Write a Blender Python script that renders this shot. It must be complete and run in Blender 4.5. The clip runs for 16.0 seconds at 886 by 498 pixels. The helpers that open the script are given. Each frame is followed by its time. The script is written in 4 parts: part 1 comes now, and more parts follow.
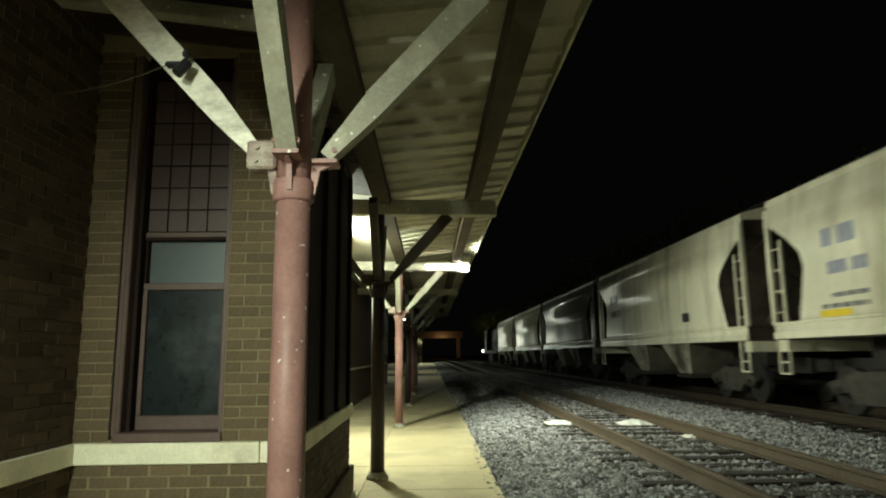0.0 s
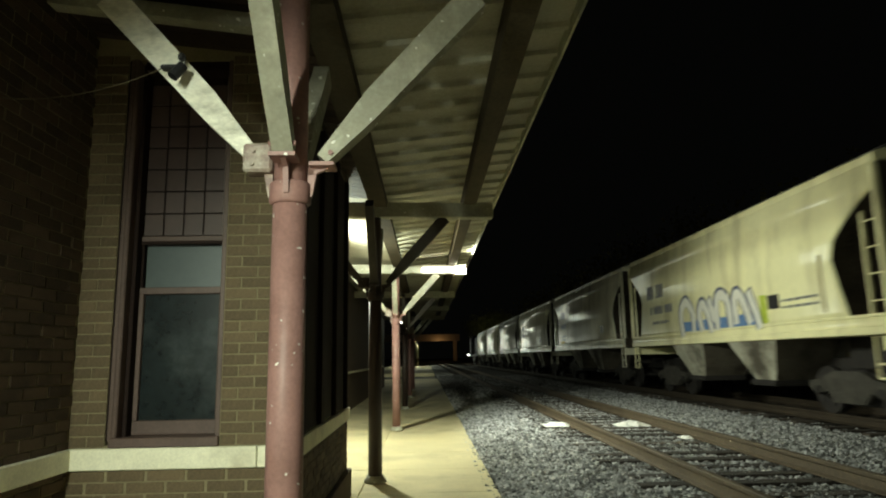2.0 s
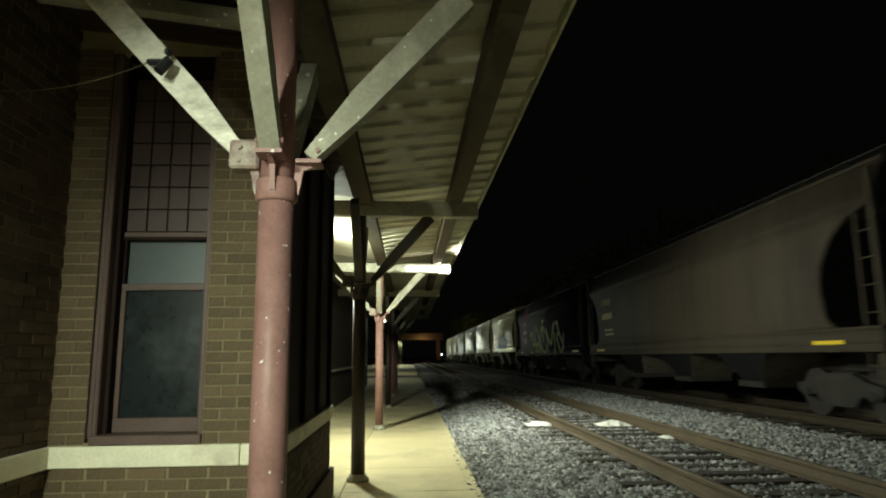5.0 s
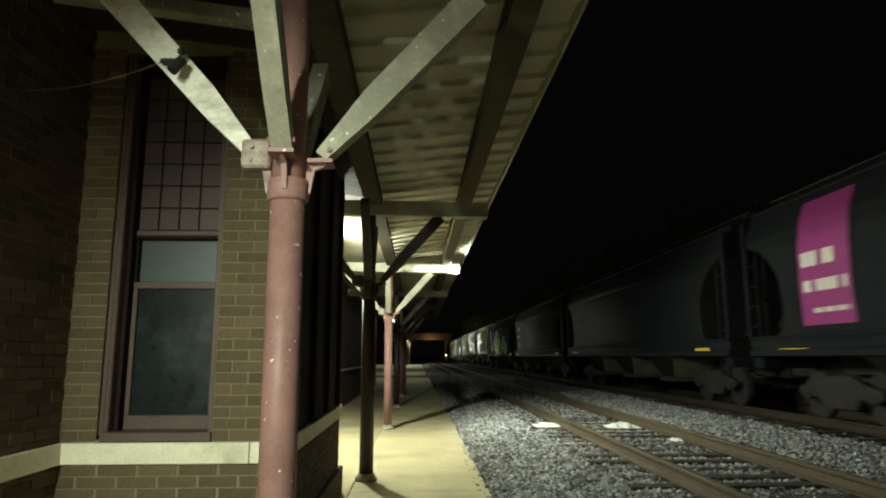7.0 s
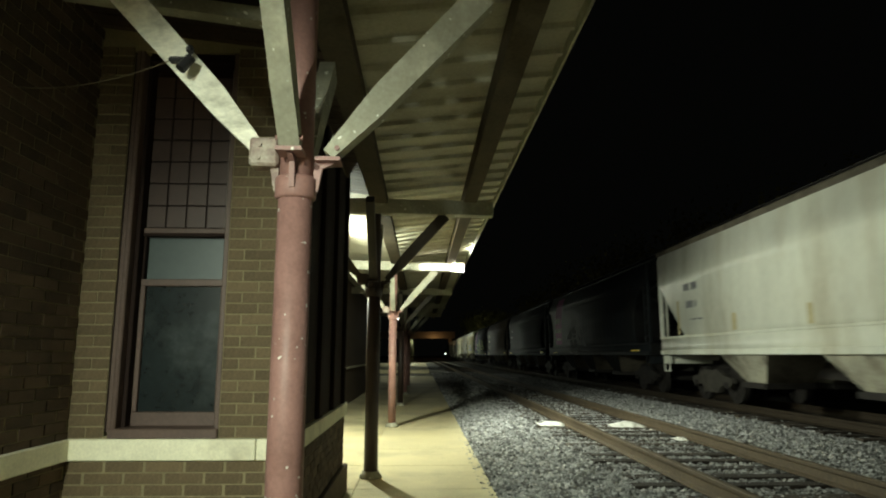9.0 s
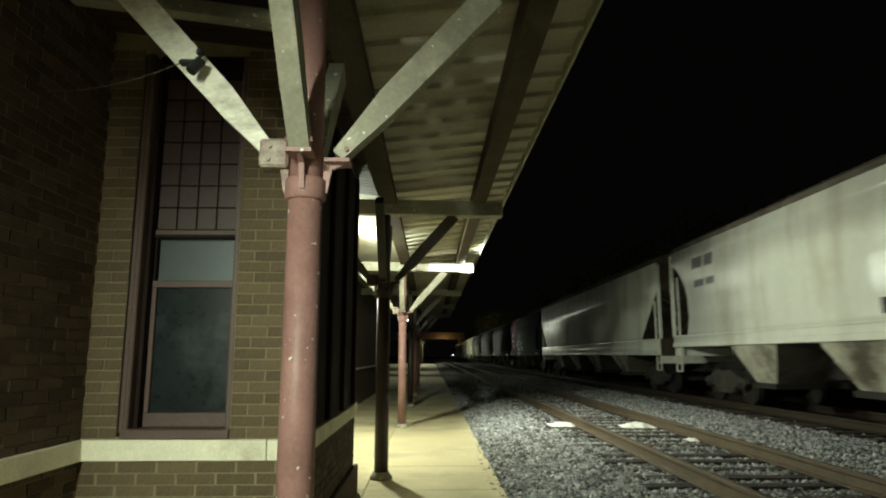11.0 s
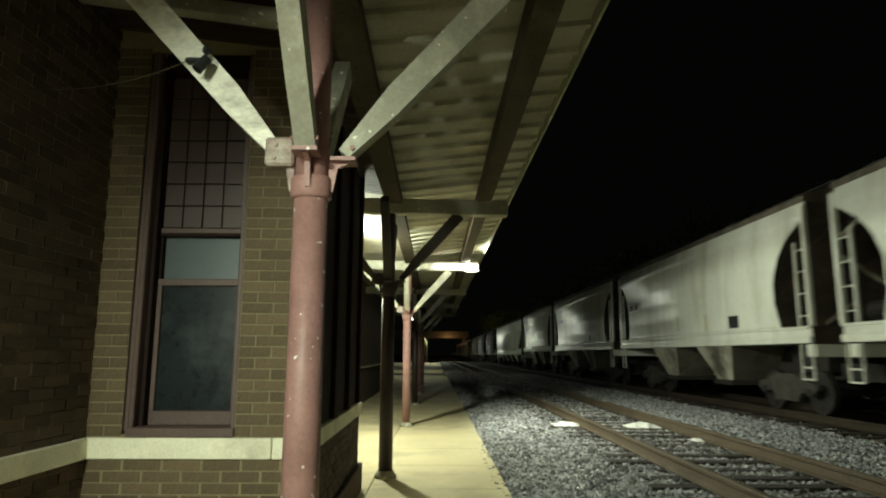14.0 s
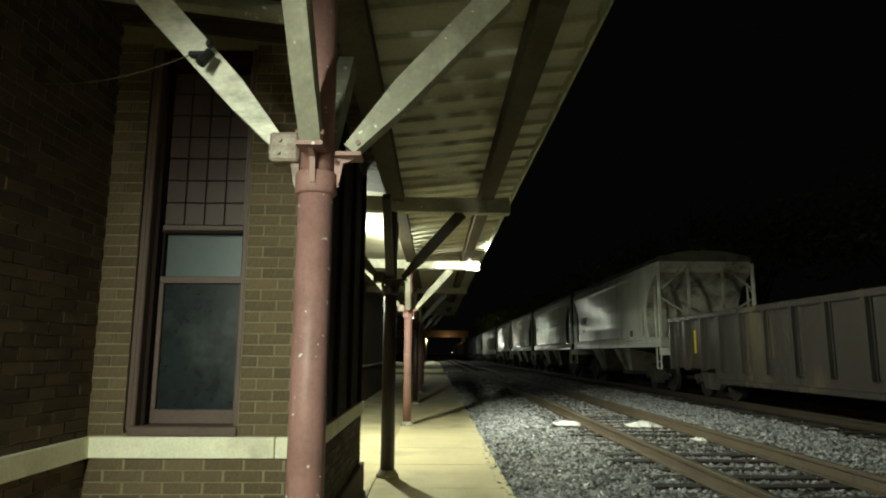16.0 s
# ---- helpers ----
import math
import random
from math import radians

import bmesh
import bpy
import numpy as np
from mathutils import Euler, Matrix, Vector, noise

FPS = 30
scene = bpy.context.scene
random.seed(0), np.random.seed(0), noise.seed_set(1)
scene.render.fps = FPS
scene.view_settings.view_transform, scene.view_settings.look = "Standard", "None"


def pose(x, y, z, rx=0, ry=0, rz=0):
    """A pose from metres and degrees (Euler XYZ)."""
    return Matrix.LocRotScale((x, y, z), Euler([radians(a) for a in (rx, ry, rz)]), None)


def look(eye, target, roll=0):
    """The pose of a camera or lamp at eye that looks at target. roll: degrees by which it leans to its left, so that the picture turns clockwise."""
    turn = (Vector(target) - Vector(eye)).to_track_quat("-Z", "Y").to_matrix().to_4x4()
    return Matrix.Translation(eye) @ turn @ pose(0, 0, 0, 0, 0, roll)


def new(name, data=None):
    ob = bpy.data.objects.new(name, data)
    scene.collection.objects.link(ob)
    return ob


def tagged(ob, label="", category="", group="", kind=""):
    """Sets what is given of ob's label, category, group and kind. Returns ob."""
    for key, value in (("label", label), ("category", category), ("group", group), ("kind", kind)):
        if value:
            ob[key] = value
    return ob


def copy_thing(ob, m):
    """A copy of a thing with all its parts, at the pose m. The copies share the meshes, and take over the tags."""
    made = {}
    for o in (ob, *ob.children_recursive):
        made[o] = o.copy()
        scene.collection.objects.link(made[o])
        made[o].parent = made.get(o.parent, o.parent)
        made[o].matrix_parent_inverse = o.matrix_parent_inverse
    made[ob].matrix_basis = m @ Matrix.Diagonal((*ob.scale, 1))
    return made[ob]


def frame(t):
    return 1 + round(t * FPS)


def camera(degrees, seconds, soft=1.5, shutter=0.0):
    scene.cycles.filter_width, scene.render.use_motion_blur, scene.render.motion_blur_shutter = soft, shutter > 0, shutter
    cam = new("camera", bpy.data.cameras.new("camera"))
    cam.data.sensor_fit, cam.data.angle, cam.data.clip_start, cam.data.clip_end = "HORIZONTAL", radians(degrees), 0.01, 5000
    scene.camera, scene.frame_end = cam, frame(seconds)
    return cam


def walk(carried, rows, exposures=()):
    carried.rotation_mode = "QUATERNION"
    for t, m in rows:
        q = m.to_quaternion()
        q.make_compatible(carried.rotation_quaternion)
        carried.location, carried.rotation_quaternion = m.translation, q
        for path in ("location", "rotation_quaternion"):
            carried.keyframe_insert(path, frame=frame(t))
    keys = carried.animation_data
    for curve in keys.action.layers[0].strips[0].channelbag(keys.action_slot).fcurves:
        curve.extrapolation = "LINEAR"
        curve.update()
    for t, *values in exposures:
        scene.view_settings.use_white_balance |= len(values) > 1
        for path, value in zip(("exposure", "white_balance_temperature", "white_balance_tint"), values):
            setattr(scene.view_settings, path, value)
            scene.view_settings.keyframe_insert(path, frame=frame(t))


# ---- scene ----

# ---------- camera ----------
cam = camera(69.0, 16.0, soft=2.0, shutter=0.5)
# seconds, x, y, z, tilt, roll, turn
PATH = [(0, 0.037, -0.003, 1.425, 99.312, 0.595, -1.189),
        (0.5, 0.032, 0.002, 1.428, 99.313, 0.515, -1.042),
        (1, 0.03, 0.001, 1.427, 99.476, 0.686, -0.979),
        (1.5, 0.03, -0.001, 1.426, 99.557, 0.739, -1.126),
        (2, 0.032, 0.002, 1.422, 99.566, 0.984, -1.464),
        (2.5, 0.027, 0.003, 1.426, 99.395, 0.781, -1.992),
        (3, 0.027, -0.003, 1.423, 99.365, 0.565, -2.524),
        (3.5, 0.024, -0, 1.427, 99.348, 0.667, -3.02),
        (4, 0.024, -0.004, 1.423, 99.385, 0.586, -3.211),
        (6.5, 0.015, -0.004, 1.421, 99.499, 0.372, -2.267),
        (7, 0.014, -0.002, 1.422, 99.477, 0.118, -2.22),
        (7.5, 0.012, -0.004, 1.421, 99.421, -0.028, -2.173),
        (8, 0.007, -0.003, 1.423, 99.327, -0.063, -2.109),
        (8.5, 0.004, -0.005, 1.42, 99.37, -0.038, -2.045),
        (9, 0, -0.008, 1.42, 99.339, -0.105, -1.908),
        (11.5, -0.002, -0.006, 1.418, 99.42, 0.055, -0.882),
        (12, -0.001, 0.003, 1.419, 99.401, 0.058, -0.755),
        (12.5, 0, -0, 1.42, 99.308, -0, -0.694),
        (13, 0.001, 0.001, 1.421, 99.291, -0.007, -0.676),
        (13.5, -0.003, -0.001, 1.419, 99.3, -0.03, -0.681),
        (14, -0.008, 0.002, 1.421, 99.313, -0.246, -0.701),
        (14.5, -0.013, 0.002, 1.42, 99.359, -0.309, -0.694),
        (15, -0.017, 0.003, 1.42, 99.314, -0.258, -0.629),
        (15.5, -0.023, 0.006, 1.414, 99.351, -0.248, -0.669),
        (16, -0.04, 0.045, 1.416, 99.237, -0.274, -0.744)]

walk(cam, [(r[0], pose(*r[1:])) for r in PATH])

# ---------- world and lights ----------
world = bpy.data.worlds.new("night_sky")
scene.world = world
world.use_nodes = True
world.node_tree.nodes["Background"].inputs["Color"].default_value = (0.55, 0.6, 0.5, 1)
world.node_tree.nodes["Background"].inputs["Strength"].default_value = 0.0020
scene.view_settings.exposure = 0.0


def lamp(name, x, y, z, watts, color, radius=0.12):
    d = bpy.data.lights.new(name, "POINT")
    d.energy, d.color, d.shadow_soft_size = watts, color, radius
    ob = new(name, d)
    ob.location = (x, y, z)
    return ob


TUBE = (0.90, 1.0, 0.79)
# fluorescent lamps under the canopy: unseen near one behind the camera, kept as deck fill, one past the bay, added fill
# at y 38 and 44, a lit row far along the platform
CANOPY_LAMPS = [(-1.9, -1.5, 2.0, 270), (-1.54, 10.4, 3.2, 720), (-1.5, 38.0, 3.65, 45), (-1.5, 44.0, 3.65, 60), (-1.5, 53.0, 3.6, 180), (-1.5, 59.0, 3.6, 260), (-1.5, 94.0, 3.6, 600), (-1.5, 118.0, 3.6, 2200)]
for lx, ly, lz, lw in CANOPY_LAMPS:
    lamp("canopy_light", lx, ly, lz, lw, TUBE, 0.06 if ly < 20 else 0.16)


def flood(name, eye, target, watts, color, cone, blend, radius):
    d = bpy.data.lights.new(name, "SPOT")
    d.energy, d.color, d.spot_size, d.spot_blend, d.shadow_soft_size = watts, color, radians(cone), blend, radius
    ob = new(name, d)
    ob.matrix_basis = look(eye, target)
    return ob


# the strip light on the canopy edge throws its light out at the tracks
flood("strip_light", (0.60, 13.12, 3.14), (7.0, 12.6, 1.3), 730, (0.92, 1.0, 0.83), 160, 0.5, 0.1)
# wall floodlight behind the camera, aimed along the platform at the near column
flood("wall_flood", (-1.62, -1.5, 3.05), (-0.56, 3.4, 1.08), 900, TUBE, 46, 1.0, 0.05)
# unseen fill added above the roof to lift the train sides
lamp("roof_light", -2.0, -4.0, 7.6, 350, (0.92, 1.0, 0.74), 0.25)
lamp("bridge_light", 5.0, 255.4, 6.6, 190, (1.0, 0.55, 0.2), 0.6)

# ---------- materials ----------


def mat(name, color, rough=0.7, metal=0.0, vary=0.25, scale=6.0, grain=60.0, bump=0.15, dirt=None, dirt_amount=0.5, island=False, per_object=0.0, spec=0.4, stretch=(1, 1, 1), chips=None, placed=False):
    """Paint, metal, wood or stone: two scales of colour change, an optional second colour in patches, and fine relief."""
    m = bpy.data.materials.new(name)
    m.use_nodes = True
    nt = m.node_tree
    n, l = nt.nodes, nt.links
    b = n["Principled BSDF"]
    b.inputs["Roughness"].default_value, b.inputs["Metallic"].default_value = rough, metal
    b.inputs["Specular IOR Level"].default_value = spec
    tc = n.new("ShaderNodeTexCoord")
    mp = n.new("ShaderNodeMapping")
    mp.inputs["Scale"].default_value = stretch
    if placed:  # the pattern runs on from piece to piece
        l.new(n.new("ShaderNodeNewGeometry").outputs["Position"], mp.inputs["Vector"])
    else:
        l.new(tc.outputs["Object"], mp.inputs["Vector"])
    big, fine = n.new("ShaderNodeTexNoise"), n.new("ShaderNodeTexNoise")
    big.inputs["Scale"].default_value, big.inputs["Detail"].default_value = scale, 5
    fine.inputs["Scale"].default_value, fine.inputs["Detail"].default_value = grain, 3
    for t in (big, fine):
        l.new(mp.outputs["Vector"], t.inputs["Vector"])
    add = n.new("ShaderNodeMath")
    add.operation = "MULTIPLY_ADD"
    add.inputs[1].default_value = 0.5
    l.new(fine.outputs["Fac"], add.inputs[0])
    half = n.new("ShaderNodeMath")
    half.operation = "MULTIPLY"
    half.inputs[1].default_value = 0.5
    l.new(big.outputs["Fac"], half.inputs[0])
    l.new(half.outputs[0], add.inputs[2])
    src = add.outputs[0]
    if island or per_object:
        rnd = n.new("ShaderNodeNewGeometry" if island else "ShaderNodeObjectInfo")
        mr = n.new("ShaderNodeMath")
        mr.operation = "MULTIPLY_ADD"
        mr.inputs[1].default_value = per_object or 0.35
        l.new(rnd.outputs["Random Per Island" if island else "Random"], mr.inputs[0])
        sub = n.new("ShaderNodeMath")
        sub.operation = "SUBTRACT"
        sub.inputs[1].default_value = (per_object or 0.35) / 2
        l.new(src, sub.inputs[0])
        l.new(sub.outputs[0], mr.inputs[2])
        src = mr.outputs[0]
    ramp = n.new("ShaderNodeMapRange")
    ramp.inputs["From Min"].default_value, ramp.inputs["From Max"].default_value = 0.3, 0.7
    ramp.inputs["To Min"].default_value, ramp.inputs["To Max"].default_value = 1 - vary, 1 + vary
    l.new(src, ramp.inputs["Value"])
    mul = n.new("ShaderNodeVectorMath")
    mul.operation = "SCALE"
    l.new(ramp.outputs["Result"], mul.inputs["Scale"])
    if dirt:
        spots = n.new("ShaderNodeTexNoise")
        spots.inputs["Scale"].default_value, spots.inputs["Detail"].default_value, spots.inputs["Roughness"].default_value = scale * 0.6, 8, 0.65
        l.new(mp.outputs["Vector"], spots.inputs["Vector"])
        edge = n.new("ShaderNodeMapRange")
        edge.inputs["From Min"].default_value, edge.inputs["From Max"].default_value = 0.62 - 0.25 * dirt_amount, 0.82 - 0.25 * dirt_amount
        l.new(spots.outputs["Fac"], edge.inputs["Value"])
        mix = n.new("ShaderNodeMix")
        mix.data_type = "RGBA"
        mix.inputs[6].default_value, mix.inputs[7].default_value = (*color, 1), (*dirt, 1)
        l.new(edge.outputs["Result"], mix.inputs[0])
        l.new(mix.outputs[2], mul.inputs[0])
    else:
        mul.inputs[0].default_value = color
    if chips:
        # small flaked spots that show the coat beneath
        fl = n.new("ShaderNodeTexNoise")
        fl.inputs["Scale"].default_value, fl.inputs["Detail"].default_value = 26, 1
        l.new(tc.outputs["Object"], fl.inputs["Vector"])
        th = n.new("ShaderNodeMapRange")
        th.inputs["From Min"].default_value, th.inputs["From Max"].default_value = 0.715, 0.735
        l.new(fl.outputs["Fac"], th.inputs["Value"])
        cm = n.new("ShaderNodeMix")
        cm.data_type = "RGBA"
        cm.inputs[7].default_value = (*chips, 1)
        l.new(mul.outputs["Vector"], cm.inputs[6])
        l.new(th.outputs["Result"], cm.inputs[0])
        l.new(cm.outputs[2], b.inputs["Base Color"])
    else:
        l.new(mul.outputs["Vector"], b.inputs["Base Color"])
    if bump:
        bp = n.new("ShaderNodeBump")
        bp.inputs["Strength"].default_value, bp.inputs["Distance"].default_value = bump, 0.01
        l.new(add.outputs[0], bp.inputs["Height"])
        l.new(bp.outputs["Normal"], b.inputs["Normal"])
    return m


def glow(name, color, strength):
    m = bpy.data.materials.new(name)
    m.use_nodes = True
    b = m.node_tree.nodes["Principled BSDF"]
    b.inputs["Base Color"].default_value = (*color, 1)
    b.inputs["Emission Color"].default_value = (*color, 1)
    b.inputs["Emission Strength"].default_value = strength
    return m


CONCRETE = mat("concrete", (0.62, 0.545, 0.335), 0.85, scale=0.8, grain=45, vary=0.22, dirt=(0.36, 0.31, 0.19), dirt_amount=0.5, placed=True)
GROUND = mat("ground", (0.06, 0.055, 0.045), 0.95, scale=0.3, grain=14, vary=0.6, bump=0.4)
BALLAST = mat("ballast_bed", (0.09, 0.086, 0.072), 0.9, scale=2.0, grain=22, vary=0.7, bump=1.0)
STONE = mat("ballast_stone", (0.315, 0.315, 0.31), 0.85, scale=3, grain=50, vary=0.75, bump=0.2, island=True)
RUST = mat("rusty_rail", (0.105, 0.078, 0.048), 0.75, metal=0.2, scale=2, grain=40, vary=0.35, bump=0.3)
# rail rust darkened: the unlit second track has its shade in the colour
SHADED_RUST = mat("shaded_rusty_rail", (0.05, 0.038, 0.026), 0.8, metal=0.1, scale=2, grain=40, vary=0.35, bump=0.3, spec=0.2)
TIE = mat("tie_wood", (0.055, 0.045, 0.035), 0.9, scale=4, grain=40, vary=0.5, bump=0.5, per_object=0.5, stretch=(1, 6, 1))
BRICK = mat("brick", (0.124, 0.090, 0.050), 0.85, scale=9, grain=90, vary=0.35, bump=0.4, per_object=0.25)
# same brick with the shade of the side walls mixed into its colour
SHADED_BRICK = mat("shaded_brick_joined", (0.085, 0.058, 0.036), 0.88, scale=9, grain=90, vary=0.45, bump=0.4, island=True)
MORTAR = mat("mortar", (0.225, 0.19, 0.11), 0.95, scale=5, grain=80, vary=0.25, bump=0.4)
LIMESTONE = mat("limestone", (0.84, 0.81, 0.62), 0.8, scale=5, grain=60, vary=0.16, dirt=(0.58, 0.54, 0.40), dirt_amount=0.4)
TRIM = mat("maroon_trim", (0.100, 0.064, 0.052), 0.55, scale=5, grain=50, vary=0.25)
# column paint and timber again, with backlit shade put into the colour
SHADED_COL = mat("shaded_column_paint", (0.035, 0.022, 0.017), 0.5, scale=4, grain=50, vary=0.25)
SHADED_BRACE = mat("shaded_timber", (0.06, 0.05, 0.036), 0.7, scale=4, grain=50, vary=0.25)
# near-black maroon: holds the shade of window gaps and the trackside bay
DARKTRIM = mat("dark_shaded_trim", (0.02, 0.012, 0.010), 0.85, scale=5, grain=50, vary=0.25, spec=0.15)
PINK = mat("column_paint", (0.30, 0.162, 0.144), 0.5, scale=4, grain=55, vary=0.2, dirt=(0.19, 0.098, 0.084), dirt_amount=0.5, bump=0.12, chips=(0.7, 0.66, 0.6))
SHOE = mat("peeling_pink_iron", (0.22, 0.15, 0.13), 0.6, scale=14, grain=70, vary=0.25, dirt=(0.38, 0.33, 0.27), dirt_amount=0.7, bump=0.4)
BEAM = mat("cream_timber_paint", (0.31, 0.30, 0.23), 0.7, scale=6, grain=45, vary=0.2, dirt=(0.48, 0.465, 0.37), dirt_amount=0.45, bump=0.2, chips=(0.8, 0.79, 0.72))
PEELING = mat("peeling_white_timber", (0.80, 0.78, 0.66), 0.7, scale=5, grain=35, vary=0.2, dirt=(0.34, 0.325, 0.25), dirt_amount=0.6, bump=0.3, stretch=(1, 1, 2))
SOFFIT = mat("dark_boards", (0.05, 0.034, 0.026), 0.8, scale=3, grain=45, vary=0.3, bump=0.2, island=True, spec=0.15)
GREYBEAM = mat("weathered_beam", (0.08, 0.066, 0.042), 0.9, scale=3, grain=45, vary=0.3, bump=0.25, spec=0.08)
SHADED_GRIME = mat("shaded_road_grime", (0.12, 0.105, 0.08), 0.9, scale=2.5, grain=30, vary=0.45, bump=0.2, dirt=(0.05, 0.04, 0.03), dirt_amount=0.5, spec=0.15)
# car-end colours carry the shade of the openings and gaps, besides dust
SHADE_BLACK = mat("shaded_black_end", (0.010, 0.010, 0.010), 0.9, scale=3, grain=30, vary=0.4, spec=0.1)
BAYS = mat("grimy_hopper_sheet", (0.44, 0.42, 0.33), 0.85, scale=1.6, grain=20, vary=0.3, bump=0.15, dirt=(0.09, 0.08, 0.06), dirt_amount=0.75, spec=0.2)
SHADED_BROWN = mat("shaded_brown_dusty_end", (0.062, 0.050, 0.036), 0.9, scale=1.5, grain=24, vary=0.45, bump=0.15, dirt=(0.022, 0.018, 0.014), dirt_amount=0.6, spec=0.1)
SHADED_DUSTY = mat("shaded_dusty_end_plate", (0.40, 0.385, 0.31), 0.9, scale=2.0, grain=24, vary=0.4, bump=0.15, dirt=(0.10, 0.085, 0.06), dirt_amount=0.5, spec=0.15)
GEAR = mat("dusty_truck_iron", (0.060, 0.055, 0.046), 0.85, scale=5, grain=40, vary=0.5, bump=0.3, spec=0.2)
DECK = mat("canopy_deck", (0.44, 0.42, 0.325), 0.8, scale=1.5, grain=40, vary=0.16, dirt=(0.26, 0.235, 0.16), dirt_amount=0.4, spec=0.15)
BLACK = mat("black_plastic", (0.015, 0.015, 0.016), 0.5, scale=10, vary=0.2)
PAPER = mat("white_sheet", (0.86, 0.85, 0.79), 0.7, scale=12, grain=60, vary=0.12)
STEEL = mat("dark_running_gear", (0.032, 0.028, 0.025), 0.75, metal=0.3, scale=5, grain=40, vary=0.5, bump=0.3)
WHITE_PAINT = mat("white_lettering", (0.7, 0.68, 0.6), 0.7, scale=8, vary=0.15)
GREY_PAINT = mat("grey_lettering", (0.16, 0.16, 0.17), 0.7, scale=8, vary=0.15)
YELLOW = mat("yellow_reflector", (0.75, 0.55, 0.03), 0.4, scale=8, vary=0.15)
MAGENTA = mat("magenta_panel", (0.27, 0.026, 0.16), 0.6, scale=4, vary=0.15)
LIME = mat("lime_spray_paint", (0.42, 0.50, 0.05), 0.6, scale=8, vary=0.15)
BLUE = mat("blue_spray_paint", (0.12, 0.22, 0.42), 0.6, scale=8, vary=0.15)
CHALK = mat("chalky_grey_spray", (0.30, 0.31, 0.31), 0.8, scale=8, vary=0.25)
TAN = mat("tan_stain", (0.42, 0.36, 0.2), 0.7, scale=8, vary=0.2)
BLUEBAR = mat("blue_grey_lettering", (0.25, 0.26, 0.34), 0.7, scale=8, vary=0.2)
RUSTBAR = mat("red_lettering", (0.4, 0.22, 0.16), 0.7, scale=8, vary=0.2)
NAVY = mat("dark_spray_outline", (0.05, 0.06, 0.12), 0.7, scale=8, vary=0.2)
TUBE_GLOW = glow("fluorescent_tube", (1.0, 0.98, 0.86), 9.0)

# milky reflection and haze on the pane are put into its patch colour
GLASS = mat("dusty_hazy_window_glass", (0.012, 0.017, 0.018), 0.2, scale=4.5, grain=25, vary=0.4, dirt=(0.042, 0.052, 0.052), dirt_amount=0.62, bump=0.02, spec=0.5)

# ---------- mesh helpers ----------


def thing(name, at, label, category, group="", kind=""):
    ob = new(name)
    ob.empty_display_size = 0.1
    ob.matrix_basis = at if isinstance(at, Matrix) else pose(*at)
    return tagged(ob, label, category, group, kind)


def finish(name, bm, material, parent=None, label="", smooth=False):
    me = bpy.data.meshes.new(name)
    bmesh.ops.recalc_face_normals(bm, faces=bm.faces)
    bm.to_mesh(me)
    bm.free()
    for m in material if isinstance(material, (list, tuple)) else [material]:
        me.materials.append(m)
    if smooth:
        for p in me.polygons:
            p.use_smooth = True
    ob = new(name, me)
    if parent is not None:
        ob.parent = parent
    if label:
        ob["label"] = label
    return ob


def part(name, bm, material, parent, label="", smooth=False):
    return finish(name, bm, material, parent, label, smooth)


def structure(name, bm, material, label, category, kind="structure"):
    return tagged(finish(name, bm, material), label, category, kind=kind)


def box(bm, lo, hi, bevel=0.0):
    c = [(a + b) / 2 for a, b in zip(lo, hi)]
    s = [b - a for a, b in zip(lo, hi)]
    r = bmesh.ops.create_cube(bm, size=1, matrix=Matrix.LocRotScale(c, None, s))
    if bevel:
        ed = {e for v in r["verts"] for e in v.link_edges}
        bmesh.ops.bevel(bm, geom=list(ed), offset=bevel, segments=1, affect="EDGES", clamp_overlap=True)
    return bm


def bx(lo, hi, bevel=0.0):
    return box(bmesh.new(), lo, hi, bevel)


def rod(bm, a, b, r, seg=10, r2=None):
    a, b = Vector(a), Vector(b)
    m = Matrix.Translation((a + b) / 2) @ (b - a).to_track_quat("Z", "Y").to_matrix().to_4x4()
    bmesh.ops.create_cone(bm, cap_ends=True, segments=seg, radius1=r, radius2=r if r2 is None else r2, depth=(b - a).length, matrix=m)
    return bm


def bar(bm, a, b, w, h, up=(0, 0, 1), bevel=0.0):
    """A square-cut timber from a to b, w wide and h deep."""
    a, b = Vector(a), Vector(b)
    d = (b - a).normalized()
    side = d.cross(Vector(up)).normalized()
    top = side.cross(d)
    m = Matrix((side, d, top)).transposed().to_4x4()
    m.translation = (a + b) / 2
    r = bmesh.ops.create_cube(bm, size=1, matrix=m @ Matrix.Diagonal((w, (b - a).length, h, 1)))
    if bevel:
        ed = {e for v in r["verts"] for e in v.link_edges}
        bmesh.ops.bevel(bm, geom=list(ed), offset=bevel, segments=1, affect="EDGES")
    return bm


def lathe(bm, rings, seg=20, at=(0, 0)):
    """A turned body from (radius, z) rings."""
    prev = None
    for r, z in rings:
        cur = [bm.verts.new((at[0] + r * math.cos(2 * math.pi * i / seg), at[1] + r * math.sin(2 * math.pi * i / seg), z)) for i in range(seg)]
        if prev:
            for i in range(seg):
                bm.faces.new((prev[i], prev[(i + 1) % seg], cur[(i + 1) % seg], cur[i]))
        else:
            bm.faces.new(cur[::-1])
        prev = cur
    bm.faces.new(prev)
    return bm


